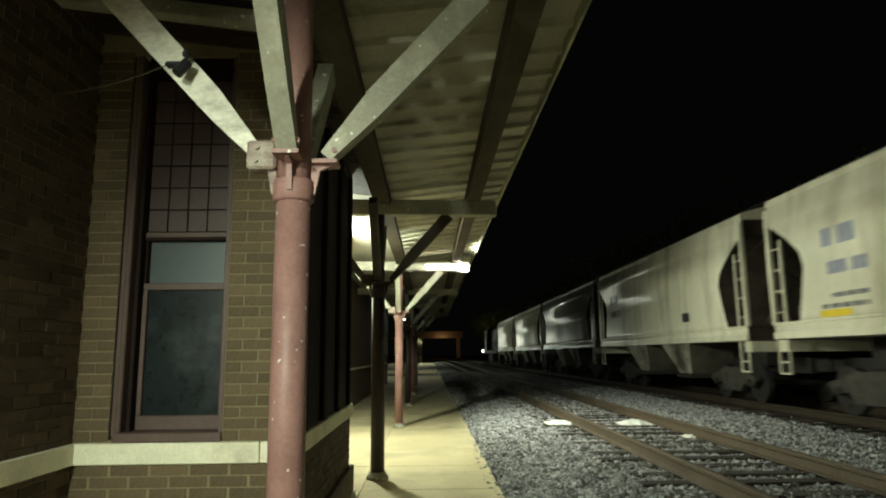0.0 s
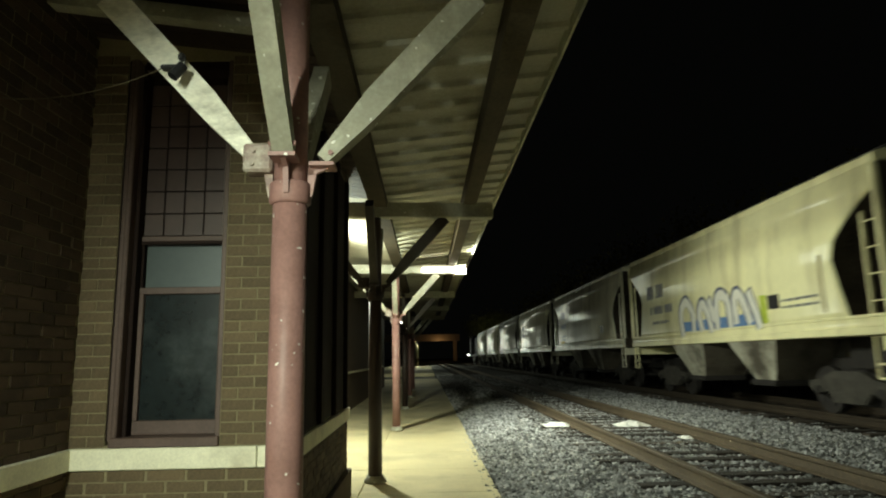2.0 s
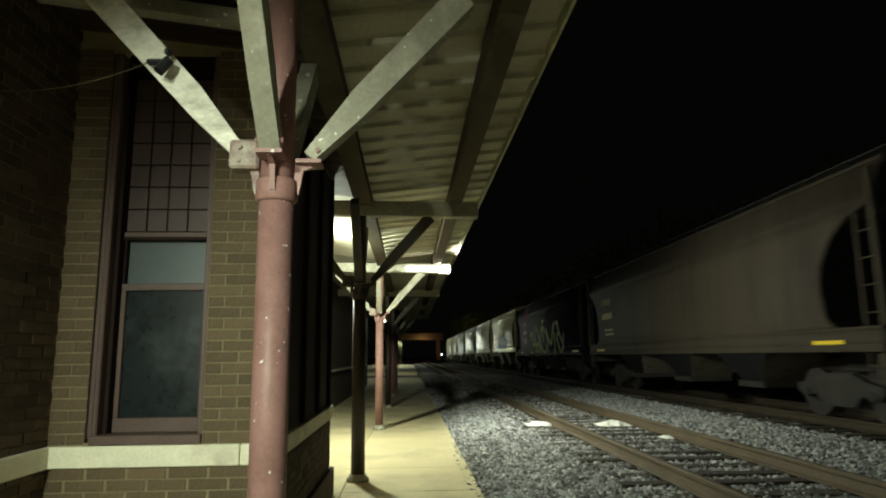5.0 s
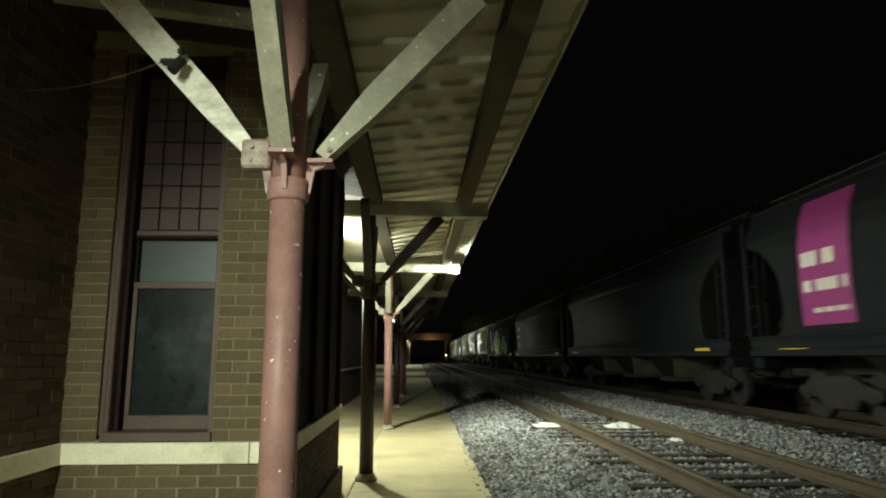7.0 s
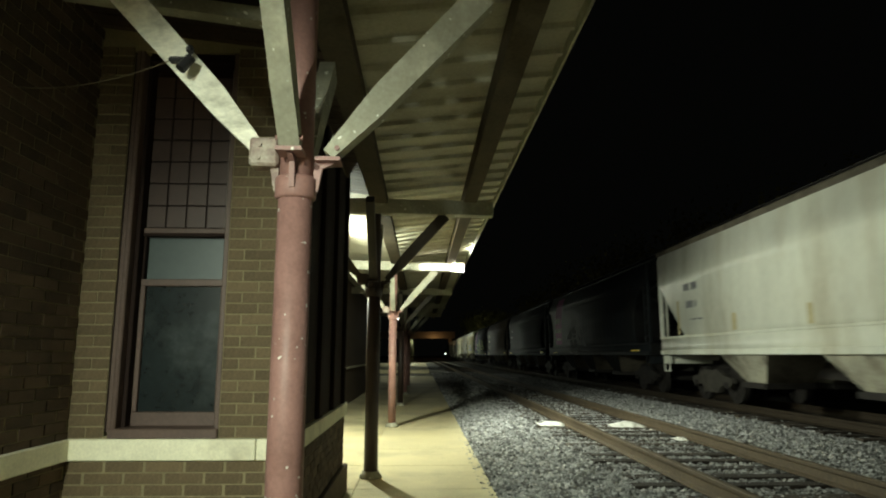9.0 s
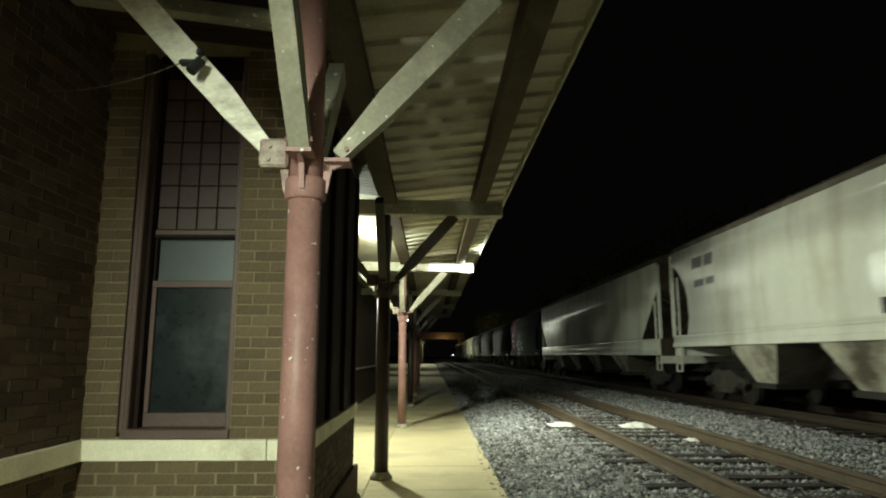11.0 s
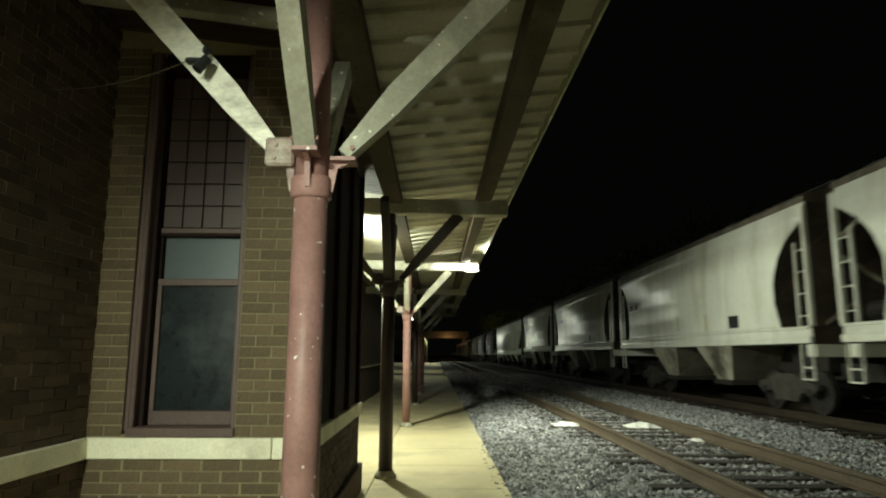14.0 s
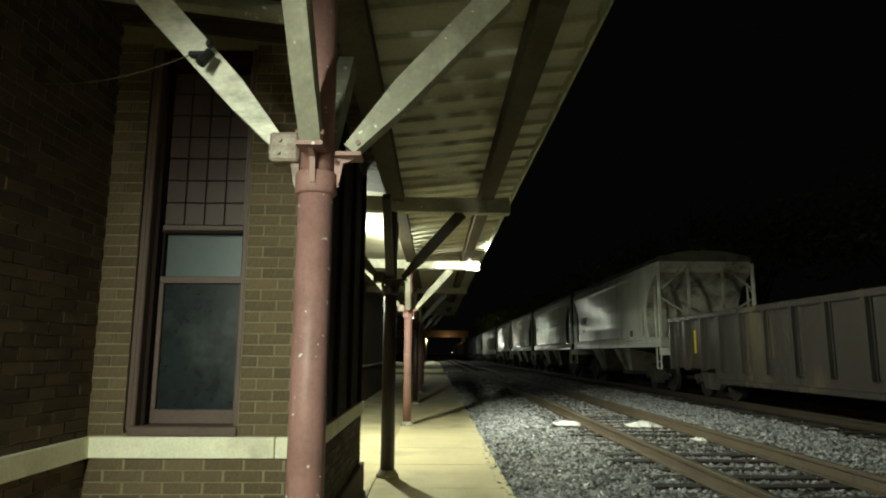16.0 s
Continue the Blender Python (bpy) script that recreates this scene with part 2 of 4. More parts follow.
def extrude(bm, outline, axis, a, b):
    """A prism: outline is a list of 2D points in the plane across axis ('x': (y, z), 'y': (x, z), 'z': (x, y))."""
    def put(p, t):
        return {"x": (t, p[0], p[1]), "y": (p[0], t, p[1]), "z": (p[0], p[1], t)}[axis]
    lo = [bm.verts.new(put(p, a)) for p in outline]
    hi = [bm.verts.new(put(p, b)) for p in outline]
    n = len(outline)
    bm.faces.new(lo)
    bm.faces.new(hi[::-1])
    for i in range(n):
        bm.faces.new((lo[i], hi[i], hi[(i + 1) % n], lo[(i + 1) % n]))
    return bm


# ---------- ground, platform, tracks ----------
Z_RAIL = 0.26
TRACK_X = (3.565, 8.5)
GAUGE = 1.435
EDGE_X = 0.80

bm = bmesh.new()
bmesh.ops.create_grid(bm, x_segments=1, y_segments=1, size=1500, matrix=Matrix.Translation((0, 0, -0.30)))
structure("ground", bm, GROUND, "dark bare ground beside the railway at night", "ground")

structure("platform_base", bx((-14, -9, -0.29), (EDGE_X - 0.01, 46, -0.02)), CONCRETE, "low concrete station platform base", "platform")

bm = bmesh.new()
extrude(bm, [(EDGE_X - 0.009, -0.29), (13.5, -0.29), (13.0, 0.0), (6.2, 0.02), (4.9, 0.045), (2.3, 0.045), (1.0, -0.015), (EDGE_X - 0.009, -0.03)], "y", -190, 420)
structure("ballast_bed", bm, BALLAST, "grey crushed stone ballast bed under both tracks", "ballast")

RAIL_PROFILE = [(-0.07, 0), (0.07, 0), (0.07, 0.012), (0.012, 0.03), (0.009, 0.115), (0.035, 0.128), (0.036, 0.162), (0.028, 0.17), (-0.028, 0.17), (-0.036, 0.162), (-0.035, 0.128), (-0.009, 0.115), (-0.012, 0.03), (-0.07, 0.012)]
for k, cx in enumerate(TRACK_X):
    track = thing("railway_track", (cx, 0, 0), ("rusty unused railway track on worn timber ties", "railway track under the passing freight train")[k], "railway track", "tracks", "structure")
    for sx in (-1, 1):
        bm = bmesh.new()
        extrude(bm, [(sx * (GAUGE / 2 + 0.035) + x, Z_RAIL - 0.17 + z) for x, z in RAIL_PROFILE], "y", -190, 420)
        part("rail", bm, (RUST, SHADED_RUST)[k], track, ("rust-brown steel rail", "steel rail with the train's shade painted in")[k])
    tie_mesh = None
    y = -8.5
    n = 0
    while y < 150:
        if tie_mesh is None:
            t0 = part("tie", bx((-1.29, -0.11, -0.12), (1.29, 0.11, 0.075), 0.012), TIE, track, "cracked weathered timber tie")
            tie_mesh = t0.data
            t0.location = (0, y, 0)
        else:
            t0 = new("tie", tie_mesh)
            t0.parent = track
            t0.location = (random.uniform(-0.05, 0.05), y + random.uniform(-0.03, 0.03), random.uniform(-0.012, 0.008))
            t0.rotation_euler = (0, 0, random.uniform(-0.012, 0.012))
        y += 0.535
        n += 1


def scatter_stones(name, x0, x1, y0, y1, count, size, zf, label, flat=0.7):
    """Loose stones as one mesh: small eight-faced lumps, each turned and scaled by chance."""
    rng = np.random.default_rng(len(name) + count)
    base = np.array([(1, 0, 0), (-1, 0, 0), (0, 1, 0), (0, -1, 0), (0, 0, 1), (0, 0, -1), (.7, .7, .5), (-.7, .6, -.5)], float)[:6]
    tri = [(0, 2, 4), (2, 1, 4), (1, 3, 4), (3, 0, 4), (2, 0, 5), (1, 2, 5), (3, 1, 5), (0, 3, 5)]
    px, py = rng.uniform(x0, x1, count), rng.uniform(y0, y1, count)
    v = base[None] + rng.normal(0, 0.28, (count, 6, 3))
    v *= (size * rng.uniform(0.55, 1.25, count))[:, None, None]
    q = rng.normal(0, 1, (count, 4))
    q /= np.linalg.norm(q, axis=1)[:, None]
    w, a, b, c = q.T
    rot = np.stack([1 - 2 * (b * b + c * c), 2 * (a * b - c * w), 2 * (a * c + b * w), 2 * (a * b + c * w), 1 - 2 * (a * a + c * c), 2 * (b * c - a * w), 2 * (a * c - b * w), 2 * (b * c + a * w), 1 - 2 * (a * a + b * b)], 1).reshape(-1, 3, 3)
    v = np.einsum("nij,nkj->nki", rot, v)
    v[:, :, 2] *= flat
    z = np.array([zf(xx) for xx in px])
    v += np.stack([px, py, z + rng.uniform(-0.3, 0.55, count) * size], 1)[:, None, :]
    f = (np.array(tri)[None] + 6 * np.arange(count)[:, None, None]).reshape(-1, 3)
    me = bpy.data.meshes.new(name)
    me.from_pydata(v.reshape(-1, 3).tolist(), [], f.tolist())
    me.materials.append(STONE)
    return tagged(new(name, me), label, "ballast", kind="stuff")


def bed_z(x):
    return float(np.interp(x, [0.79, 1.0, 2.3, 4.9, 6.2, 13.0], [-0.03, -0.015, 0.045, 0.045, 0.02, 0.0]))


scatter_stones("ballast_stones", 0.66, 2.6, 4.0, 12.0, 9800, 0.034, bed_z, "loose pale grey crushed stones beside the platform edge")
scatter_stones("ballast_stones", 2.6, 4.6, 4.5, 14.0, 7600, 0.030, lambda x: bed_z(x) + 0.002, "loose grey crushed stones between the ties")
scatter_stones("ballast_stones", 4.5, 7.7, 6.0, 20.0, 15500, 0.036, bed_z, "loose grey crushed stones between the two tracks")
scatter_stones("ballast_stones", 0.78, 2.6, 12.0, 24.0, 6500, 0.040, bed_z, "loose crushed stones farther along the platform")

scatter_stones("ballast_stones", 4.5, 7.7, 20.0, 48.0, 15000, 0.048, bed_z, "loose grey crushed stones between the tracks farther off")
scatter_stones("ballast_stones", 0.84, 4.5, 24.0, 52.0, 11000, 0.050, bed_z, "loose crushed stones along the far track")
scatter_stones("ballast_stones", 2.6, 4.5, 14.0, 24.0, 5200, 0.034, bed_z, "loose dark crushed stones between the far ties")
scatter_stones("ballast_stones", 0.78, 7.6, -7.0, 4.6, 9000, 0.042, bed_z, "loose crushed stones beside the near end of the platform")

# ---------- station building ----------
Y_FRONT, X_LEFT, X_BAY, Y_BAY_END = 4.10, -2.14, -0.83, 7.15
WX0, WX1, WZ0, WZ1 = -1.925, -1.235, 0.93, 3.42
TOP = 3.9
COURSE = 0.0685

structure("wall_left", bx((X_LEFT - 0.3, -4, -0.02), (X_LEFT, Y_FRONT, TOP)), MORTAR, "brown brick station wall in shade", "wall")
bm = bmesh.new()
box(bm, (X_LEFT - 0.3, Y_FRONT, -0.02), (WX0, Y_FRONT + 0.3, TOP))
box(bm, (WX1, Y_FRONT, -0.02), (X_BAY, Y_FRONT + 0.3, TOP))
box(bm, (WX0, Y_FRONT, -0.02), (WX1, Y_FRONT + 0.3, WZ0))
box(bm, (WX0, Y_FRONT, WZ1), (WX1, Y_FRONT + 0.3, TOP))
wall_front = structure("wall_front", bm, MORTAR, "brown brick wall of the station bay with pale mortar", "wall")
structure("wall_bay", bx((X_BAY - 0.3, Y_FRONT + 0.3, -0.02), (X_BAY, Y_BAY_END, TOP)), MORTAR, "dark brick trackside wall of the station bay", "wall")
structure("wall_bay_end", bx((X_LEFT - 0.3, Y_BAY_END - 0.3, -0.02), (X_BAY - 0.3, Y_BAY_END, TOP)), SHADED_BRICK, "brick end wall of the station bay", "wall")
structure("wall_far", bx((X_LEFT - 0.3, Y_BAY_END, -0.02), (X_LEFT, 34, TOP)), SHADED_BRICK, "brick station wall farther along the platform", "wall")
structure("wall_back", bx((-9, -4.3, -0.02), (X_LEFT, -4, TOP)), MORTAR, "brick station wall behind", "wall")


def brick_rows(length, z0, z1, skip=()):
    """Places of bricks in running bond: start, end, bottom of each."""
    out = []
    i = 0
    z = z0
    while z + COURSE <= z1 + 0.001:
        s = -0.12 * (i % 2)
        while s < length:
            a, b = max(s, 0), min(s + 0.23, length)
            cuts = [(a, b)]
            for (h0, h1, v0, v1) in skip:
                if z + COURSE > v0 + 0.005 and z < v1 - 0.005:
                    cuts = [c for (p, q) in cuts for c in ((p, min(q, h0)), (max(p, h1), q)) if c[1] - c[0] > 0.03]
            out += [(p, q, z) for p, q in cuts if q - p > 0.03]
            s += 0.24
        z += COURSE
        i += 1
    return out


def strip_bricks(x0, x1, z0, z1):
    """Bricks of a narrow strip: whole and half lengths by turns."""
    out, z, i, w = [], z0, 0, x1 - x0
    while z + COURSE <= z1 + 0.001:
        if w > 0.3:
            cuts = [0, w / 2, w] if i % 2 else [0, w / 4, 3 * w / 4, w]
        else:
            cuts = [0, w] if i % 2 else [0, w / 2, w]
        out += [(x0 + p, x0 + q, z) for p, q in zip(cuts, cuts[1:])]
        z += COURSE
        i += 1
    return out


def joined_bricks(name, rows, place, label, parent):
    verts, faces = [], []
    rng = random.Random(5)
    for a, b, z in rows:
        k = len(verts)
        d = 0.006 + rng.uniform(-0.0015, 0.002)
        for (s, zz, dd) in ((a + .004, z + .004, 0), (b - .004, z + .004, 0), (b - .004, z + COURSE - .004, 0), (a + .004, z + COURSE - .004, 0)):
            verts.append(place(s, zz, -0.01))
            verts.append(place(s, zz, d))
        v = [k + 1, k + 3, k + 5, k + 7]
        faces += [tuple(v)] + [(k + 2 * i, k + 2 * ((i + 1) % 4), k + 2 * ((i + 1) % 4) + 1, k + 2 * i + 1) for i in range(4)]
    me = bpy.data.meshes.new(name)
    me.from_pydata(verts, [], faces)
    me.materials.append(SHADED_BRICK)
    ob = new(name, me)
    ob.parent = parent
    return tagged(ob, label, kind="stuff")


O = bpy.data.objects
joined_bricks("bricks", brick_rows(6.5, 0.0, TOP), lambda s, z, d: (X_LEFT + d, -2.4 + s, z), "brown bricks in running bond, wall's shade in their colour", O["wall_left"])
joined_bricks("bricks", brick_rows(Y_BAY_END - Y_FRONT, 0.0, TOP, [(0.35, 2.7, 0.93, 3.3)]), lambda s, z, d: (X_BAY + d, Y_FRONT + s, z), "brown bricks in running bond, wall's shade in their colour", O["wall_bay"])

# limestone sill course around the bay
bm = bmesh.new()
box(bm, (X_LEFT, Y_FRONT - 0.035, 0.79), (-1.0, Y_FRONT, 0.915), 0.006)
part("sill_course", bm, LIMESTONE, wall_front, "pale limestone sill course")
part("sill_course", bx((-0.994, Y_FRONT - 0.035, 0.79), (X_BAY + 0.035, Y_FRONT, 0.915), 0.006), LIMESTONE, wall_front, "pale limestone sill course")
part("sill_course", bx((X_LEFT, -4, 0.79), (X_LEFT + 0.035, Y_FRONT - 0.035, 0.915), 0.006), LIMESTONE, O["wall_left"], "limestone sill course in shade")
part("sill_course", bx((X_BAY, Y_FRONT, 0.79), (X_BAY + 0.035, Y_BAY_END + 0.03, 0.915), 0.006), LIMESTONE, O["wall_bay"], "limestone sill course in shade")
part("sill_course", bx((X_LEFT, Y_BAY_END, 1.02), (X_LEFT + 0.035, 33, 1.08), 0.006), LIMESTONE, O["wall_far"], "limestone sill course")
part("plinth", bx((X_BAY, Y_FRONT, -0.02), (X_BAY + 0.05, Y_BAY_END + 0.05, 0.28), 0.01), SHADED_BRICK, O["wall_bay"], "projecting brick plinth")
# dark boarded window bays on the trackside face, its shade put into the colour
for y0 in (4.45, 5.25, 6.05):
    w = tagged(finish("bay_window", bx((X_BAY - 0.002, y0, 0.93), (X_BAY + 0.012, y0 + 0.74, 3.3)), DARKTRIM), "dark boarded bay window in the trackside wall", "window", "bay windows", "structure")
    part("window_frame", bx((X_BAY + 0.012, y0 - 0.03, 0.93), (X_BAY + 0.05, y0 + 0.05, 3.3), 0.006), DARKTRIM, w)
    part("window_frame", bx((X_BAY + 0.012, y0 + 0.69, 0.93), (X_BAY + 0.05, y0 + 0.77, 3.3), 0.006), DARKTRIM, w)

# the window that faces along the platform
window = thing("window_1", (0, 0, 0), "tall maroon-framed sash window with leaded transom in brick wall", "window", kind="structure")
yg = Y_FRONT + 0.13
part("window_sill", bx((WX0 + 0.03, Y_FRONT - 0.025, 0.917), (WX1 + 0.0, yg + 0.08, 0.975), 0.006), TRIM, window, "worn painted wooden window sill")
# the innermost strip paints the shade in the gap beside the sash
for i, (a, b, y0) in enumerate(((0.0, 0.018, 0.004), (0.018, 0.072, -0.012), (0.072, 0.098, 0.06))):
    part("casing", bx((WX0 + a, Y_FRONT + y0, 0.955), (WX0 + b, yg + 0.06, WZ1), 0.004), (DARKTRIM, TRIM, DARKTRIM)[i], window, "maroon moulded window casing with gap shade painted in")
part("casing", bx((WX0 + 0.036, Y_FRONT - 0.018, 0.955), (WX0 + 0.046, Y_FRONT - 0.011, WZ1), 0.002), TRIM, window, "raised bead of the casing")
part("casing", bx((WX0 + 0.058, Y_FRONT - 0.016, 0.955), (WX0 + 0.066, Y_FRONT - 0.011, WZ1), 0.002), TRIM, window, "raised bead of the casing")
part("casing", bx((WX1 - 0.03, Y_FRONT + 0.0, 0.955), (WX1, yg + 0.06, WZ1), 0.004), TRIM, window, "maroon window casing")
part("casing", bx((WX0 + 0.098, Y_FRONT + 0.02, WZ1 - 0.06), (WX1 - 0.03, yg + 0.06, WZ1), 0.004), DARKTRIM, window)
gx0, gx1 = WX0 + 0.098, WX1 - 0.03
zt, zm = 2.19, 1.905
sash = part("lower_sash", bx((gx0, yg + 0.03, 0.985), (gx1, yg + 0.045, zm)), GLASS, window, "dusty dark window pane with reflected haze painted in")
for lo, hi in (((gx0, yg, 0.975), (gx1, yg + 0.05, 1.062)), ((gx0, yg, zm - 0.045), (gx1, yg + 0.05, zm)), ((gx0, yg, 1.062), (gx0 + 0.03, yg + 0.05, zm - 0.045)), ((gx1 - 0.045, yg, 1.062), (gx1, yg + 0.05, zm - 0.045))):
    part("sash_rail", bx(lo, hi, 0.004), TRIM, sash)
FROST = mat("frosted_pane", (0.075, 0.095, 0.097), 0.35, scale=2, grain=20, vary=0.12, bump=0.02)
up = part("upper_sash", bx((gx0, yg + 0.05, zm), (gx1, yg + 0.06, zt)), FROST, window, "frosted grey upper window pane")
part("sash_rail", bx((gx0, yg - 0.02, zt - 0.004), (gx1, yg + 0.07, zt + 0.016), 0.003), DARKTRIM, up)
part("sash_rail", bx((gx0, yg - 0.012, zt + 0.017), (gx1, yg + 0.04, zt + 0.052), 0.004), TRIM, up)
part("sash_rail", bx((gx1 - 0.04, yg - 0.006, zm), (gx1, yg + 0.05, zt - 0.005), 0.004), TRIM, up)
# near-black strip paints the shaded gap left of the pane
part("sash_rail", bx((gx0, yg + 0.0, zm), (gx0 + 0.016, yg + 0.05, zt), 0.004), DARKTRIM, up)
LIGHTTRIM = mat("pale_stile", (0.20, 0.17, 0.15), 0.6, scale=7, grain=50, vary=0.25)
TRANSOM = mat("transom_pane", (0.072, 0.046, 0.040), 0.5, scale=3, grain=20, vary=0.15, bump=0.05)
tr = part("transom", bx((gx0, yg + 0.03, zt + 0.053), (gx1, yg + 0.04, WZ1 - 0.06)), DARKTRIM, window, "leaded transom light of small square panes")
nx, nz = 4, 7
px, pz = 0.131, 0.152
part("sash_rail", bx((gx1 - 0.042, yg - 0.01, zt + 0.053), (gx1, yg + 0.03, WZ1 - 0.06), 0.004), LIGHTTRIM, tr, "pale stile")
for i in range(nx):
    for j in range(nz):
        x0, z0 = gx0 - 0.004 + i * px, zt + 0.056 + j * pz
        part("pane", bx((x0 + 0.006, yg + 0.016, z0 + 0.006), (x0 + px - 0.006, yg + 0.03, z0 + pz - 0.006)), TRANSOM, tr)

# ---------- canopy ----------
COL_X = -0.583
COL_Y = (-2.3, 2.9, 7.9, 13.35, 18.75, 24.1, 29.5)
EAVE_X = 1.02
SLOPE = 0.115
DECK_Z = 3.36


def deck_z(x):
    return DECK_Z + SLOPE * abs(x - COL_X)


def canopy_column(y, label, PINK=PINK, BRACE=BEAM):
    c = thing("canopy_column", (COL_X, y, 0), label, "column", "canopy columns")
    bm = bmesh.new()
    lathe(bm, [(0.13, 0), (0.13, 0.03), (0.105, 0.05), (0.1, 0.08)], 20)
    part("base", bm, BEAM, c, "pale flanged column base", True)
    bm = bmesh.new()
    lathe(bm, [(0.082, 0.05), (0.080, 1.2), (0.078, 2.13)], 24)
    part("shaft", bm, PINK, c, "", True)
    bm = bmesh.new()
    lathe(bm, [(0.083, 2.12), (0.094, 2.13), (0.094, 2.215), (0.085, 2.225)], 24)
    part("collar", bm, PINK, c, "", True)
    bm = bmesh.new()
    lathe(bm, [(0.076, 2.21), (0.074, 3.15)], 20)
    part("upper_shaft", bm, PINK, c, "", True)
    for dx, dy in ((1, 0), (-1, 0), (0, 1), (0, -1)):
        d = Vector((dx, dy, 0))
        s = Vector((-dy, dx, 0))
        bm = bmesh.new()
        p = d * 0.08
        extr = [p + Vector((0, 0, 2.15)), p + Vector((0, 0, 2.31)), d * 0.17 + Vector((0, 0, 2.33)), d * 0.17 + Vector((0, 0, 2.29)), d * 0.12 + Vector((0, 0, 2.27)), d * 0.10 + Vector((0, 0, 2.16))]
        lo = [bm.verts.new(q - s * 0.012) for q in extr]
        hi = [bm.verts.new(q + s * 0.012) for q in extr]
        bm.faces.new(lo)
        bm.faces.new(hi[::-1])
        for i in range(len(lo)):
            bm.faces.new((lo[i], hi[i], hi[(i + 1) % len(lo)], lo[(i + 1) % len(lo)]))
        bar(bm, d * 0.09 + Vector((0, 0, 2.305)), d * 0.205 + Vector((0, 0, 2.305)), 0.115, 0.018)
        if dx == -1:
            box(bm, (-0.21, -0.056, 2.27), (-0.075, 0.056, 2.405), 0.012)
            for zz, xx in ((2.305, -0.165), (2.365, -0.16)):
                rod(bm, (xx, -0.056, zz), (xx, -0.068, zz), 0.011, 8)
        else:
            q = d * 0.19 + Vector((0, 0, 2.355))
            rod(bm, q - s * 0.06, q + s * 0.06, 0.012, 8)
        part("bracket_shoe", bm, SHOE if dx == -1 and PINK is not SHADED_COL else PINK, c, "iron bracket shoe")
        bm = bmesh.new()
        reach = 0.87 if dx else 0.86
        a, b = d * 0.15 + Vector((0, 0, 2.33)), d * reach + Vector((0, 0, 3.14))
        u = (b - a).normalized()
        nrm = u.cross(s)
        w = 0.046
        prof = [a - nrm * 0.03, a + nrm * 0.03, a + u * 0.38 + nrm * 0.068, b + nrm * 0.068, b - nrm * 0.068, a + u * 0.30 - nrm * 0.055]
        lo = [bm.verts.new(q - s * w) for q in prof]
        hi = [bm.verts.new(q + s * w) for q in prof]
        bm.faces.new(lo)
        bm.faces.new(hi[::-1])
        for i in range(6):
            bm.faces.new((lo[i], hi[i], hi[(i + 1) % 6], lo[(i + 1) % 6]))
        worn = dx == -1 and y == 2.9
        part("brace", bm, PEELING if worn else BRACE, c, "timber brace with peeling white paint" if worn else "cream-painted timber brace" if BRACE is BEAM else "timber brace with its shade painted in")
    bm = bmesh.new()
    lift = 0.07 if y == 2.9 else 0.0  # this one sits higher on its column
    bar(bm, (-1.45, 0, 3.27 + lift), (1.47, 0, 3.225 + lift), 0.15, 0.19, bevel=0.012)
    part("crossbeam", bm, BEAM, c, "cream-painted timber crossbeam")
    return c


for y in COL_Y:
    # these two stand against the light, so their colour holds the shade
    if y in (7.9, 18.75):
        canopy_column(y, "iron canopy column and timber braces with backlit shade painted in", SHADED_COL, SHADED_BRACE)
    else:
        canopy_column(y, "round dusty-pink iron canopy column with cream timber braces")

bm = bmesh.new()
bar(bm, (COL_X + 0.05, -6, 3.335), (COL_X + 0.05, 34, 3.335), 0.20, 0.11)
structure("longitudinal_beam", bm, GREYBEAM, "dark timber beam along the canopy columns", "beam")
bm = bmesh.new()
bar(bm, (0.60, -6, 3.40), (0.60, 34, 3.40), 0.16, 0.20)
structure("outer_purlin", bm, GREYBEAM, "dark timber purlin under the canopy edge", "beam")

bm = bmesh.new()
for xa, xb in ((COL_X, EAVE_X),):
    za, zb = deck_z(xa), deck_z(xb)
    extrude(bm, [(xa, za + 0.098), (xb, zb + 0.098), (xb, zb + 0.12), (xa, za + 0.12)], "y", -6, 34)
    # corrugated sheet below the boards: wide shallow flutes with rounded crests
    prev, y = None, -6.0
    while y < 34:
        for o, h in ((0.0, 0.0), (0.024, 0.0), (0.034, 0.040), (0.06, 0.047), (0.20, 0.049), (0.32, 0.047), (0.350, 0.040), (0.360, 0.004)):
            cur = [bm.verts.new((x, y + o, z + 0.048 + h)) for x, z in ((xa, za), (xb, zb))]
            if prev:
                bm.faces.new((prev[0], prev[1], cur[1], cur[0]))
            prev = cur
        y += 0.385
roof = structure("canopy_ceiling", bm, DECK, "ribbed metal canopy deck seen from below", "canopy")
# boards up to y 8 are coloured darker than the ceiling beyond
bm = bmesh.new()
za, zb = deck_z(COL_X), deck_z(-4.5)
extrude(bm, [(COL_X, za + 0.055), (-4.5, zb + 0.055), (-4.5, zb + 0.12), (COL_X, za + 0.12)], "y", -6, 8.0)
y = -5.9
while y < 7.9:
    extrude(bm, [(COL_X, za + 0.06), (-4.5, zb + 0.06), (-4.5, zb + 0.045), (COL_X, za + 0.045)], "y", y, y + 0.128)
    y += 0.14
structure("canopy_soffit", bm, SOFFIT, "dark board soffit between canopy and station wall", "canopy")
bm = bmesh.new()
extrude(bm, [(COL_X, za + 0.055), (-4.5, zb + 0.055), (-4.5, zb + 0.12), (COL_X, za + 0.12)], "y", 8.0, 34)
structure("canopy_ceiling_far", bm, DECK, "pale canopy deck on the building side", "canopy")
bm = bmesh.new()
box(bm, (EAVE_X, -6, deck_z(EAVE_X) + 0.0), (EAVE_X + 0.02, 34, deck_z(EAVE_X) + 0.12))
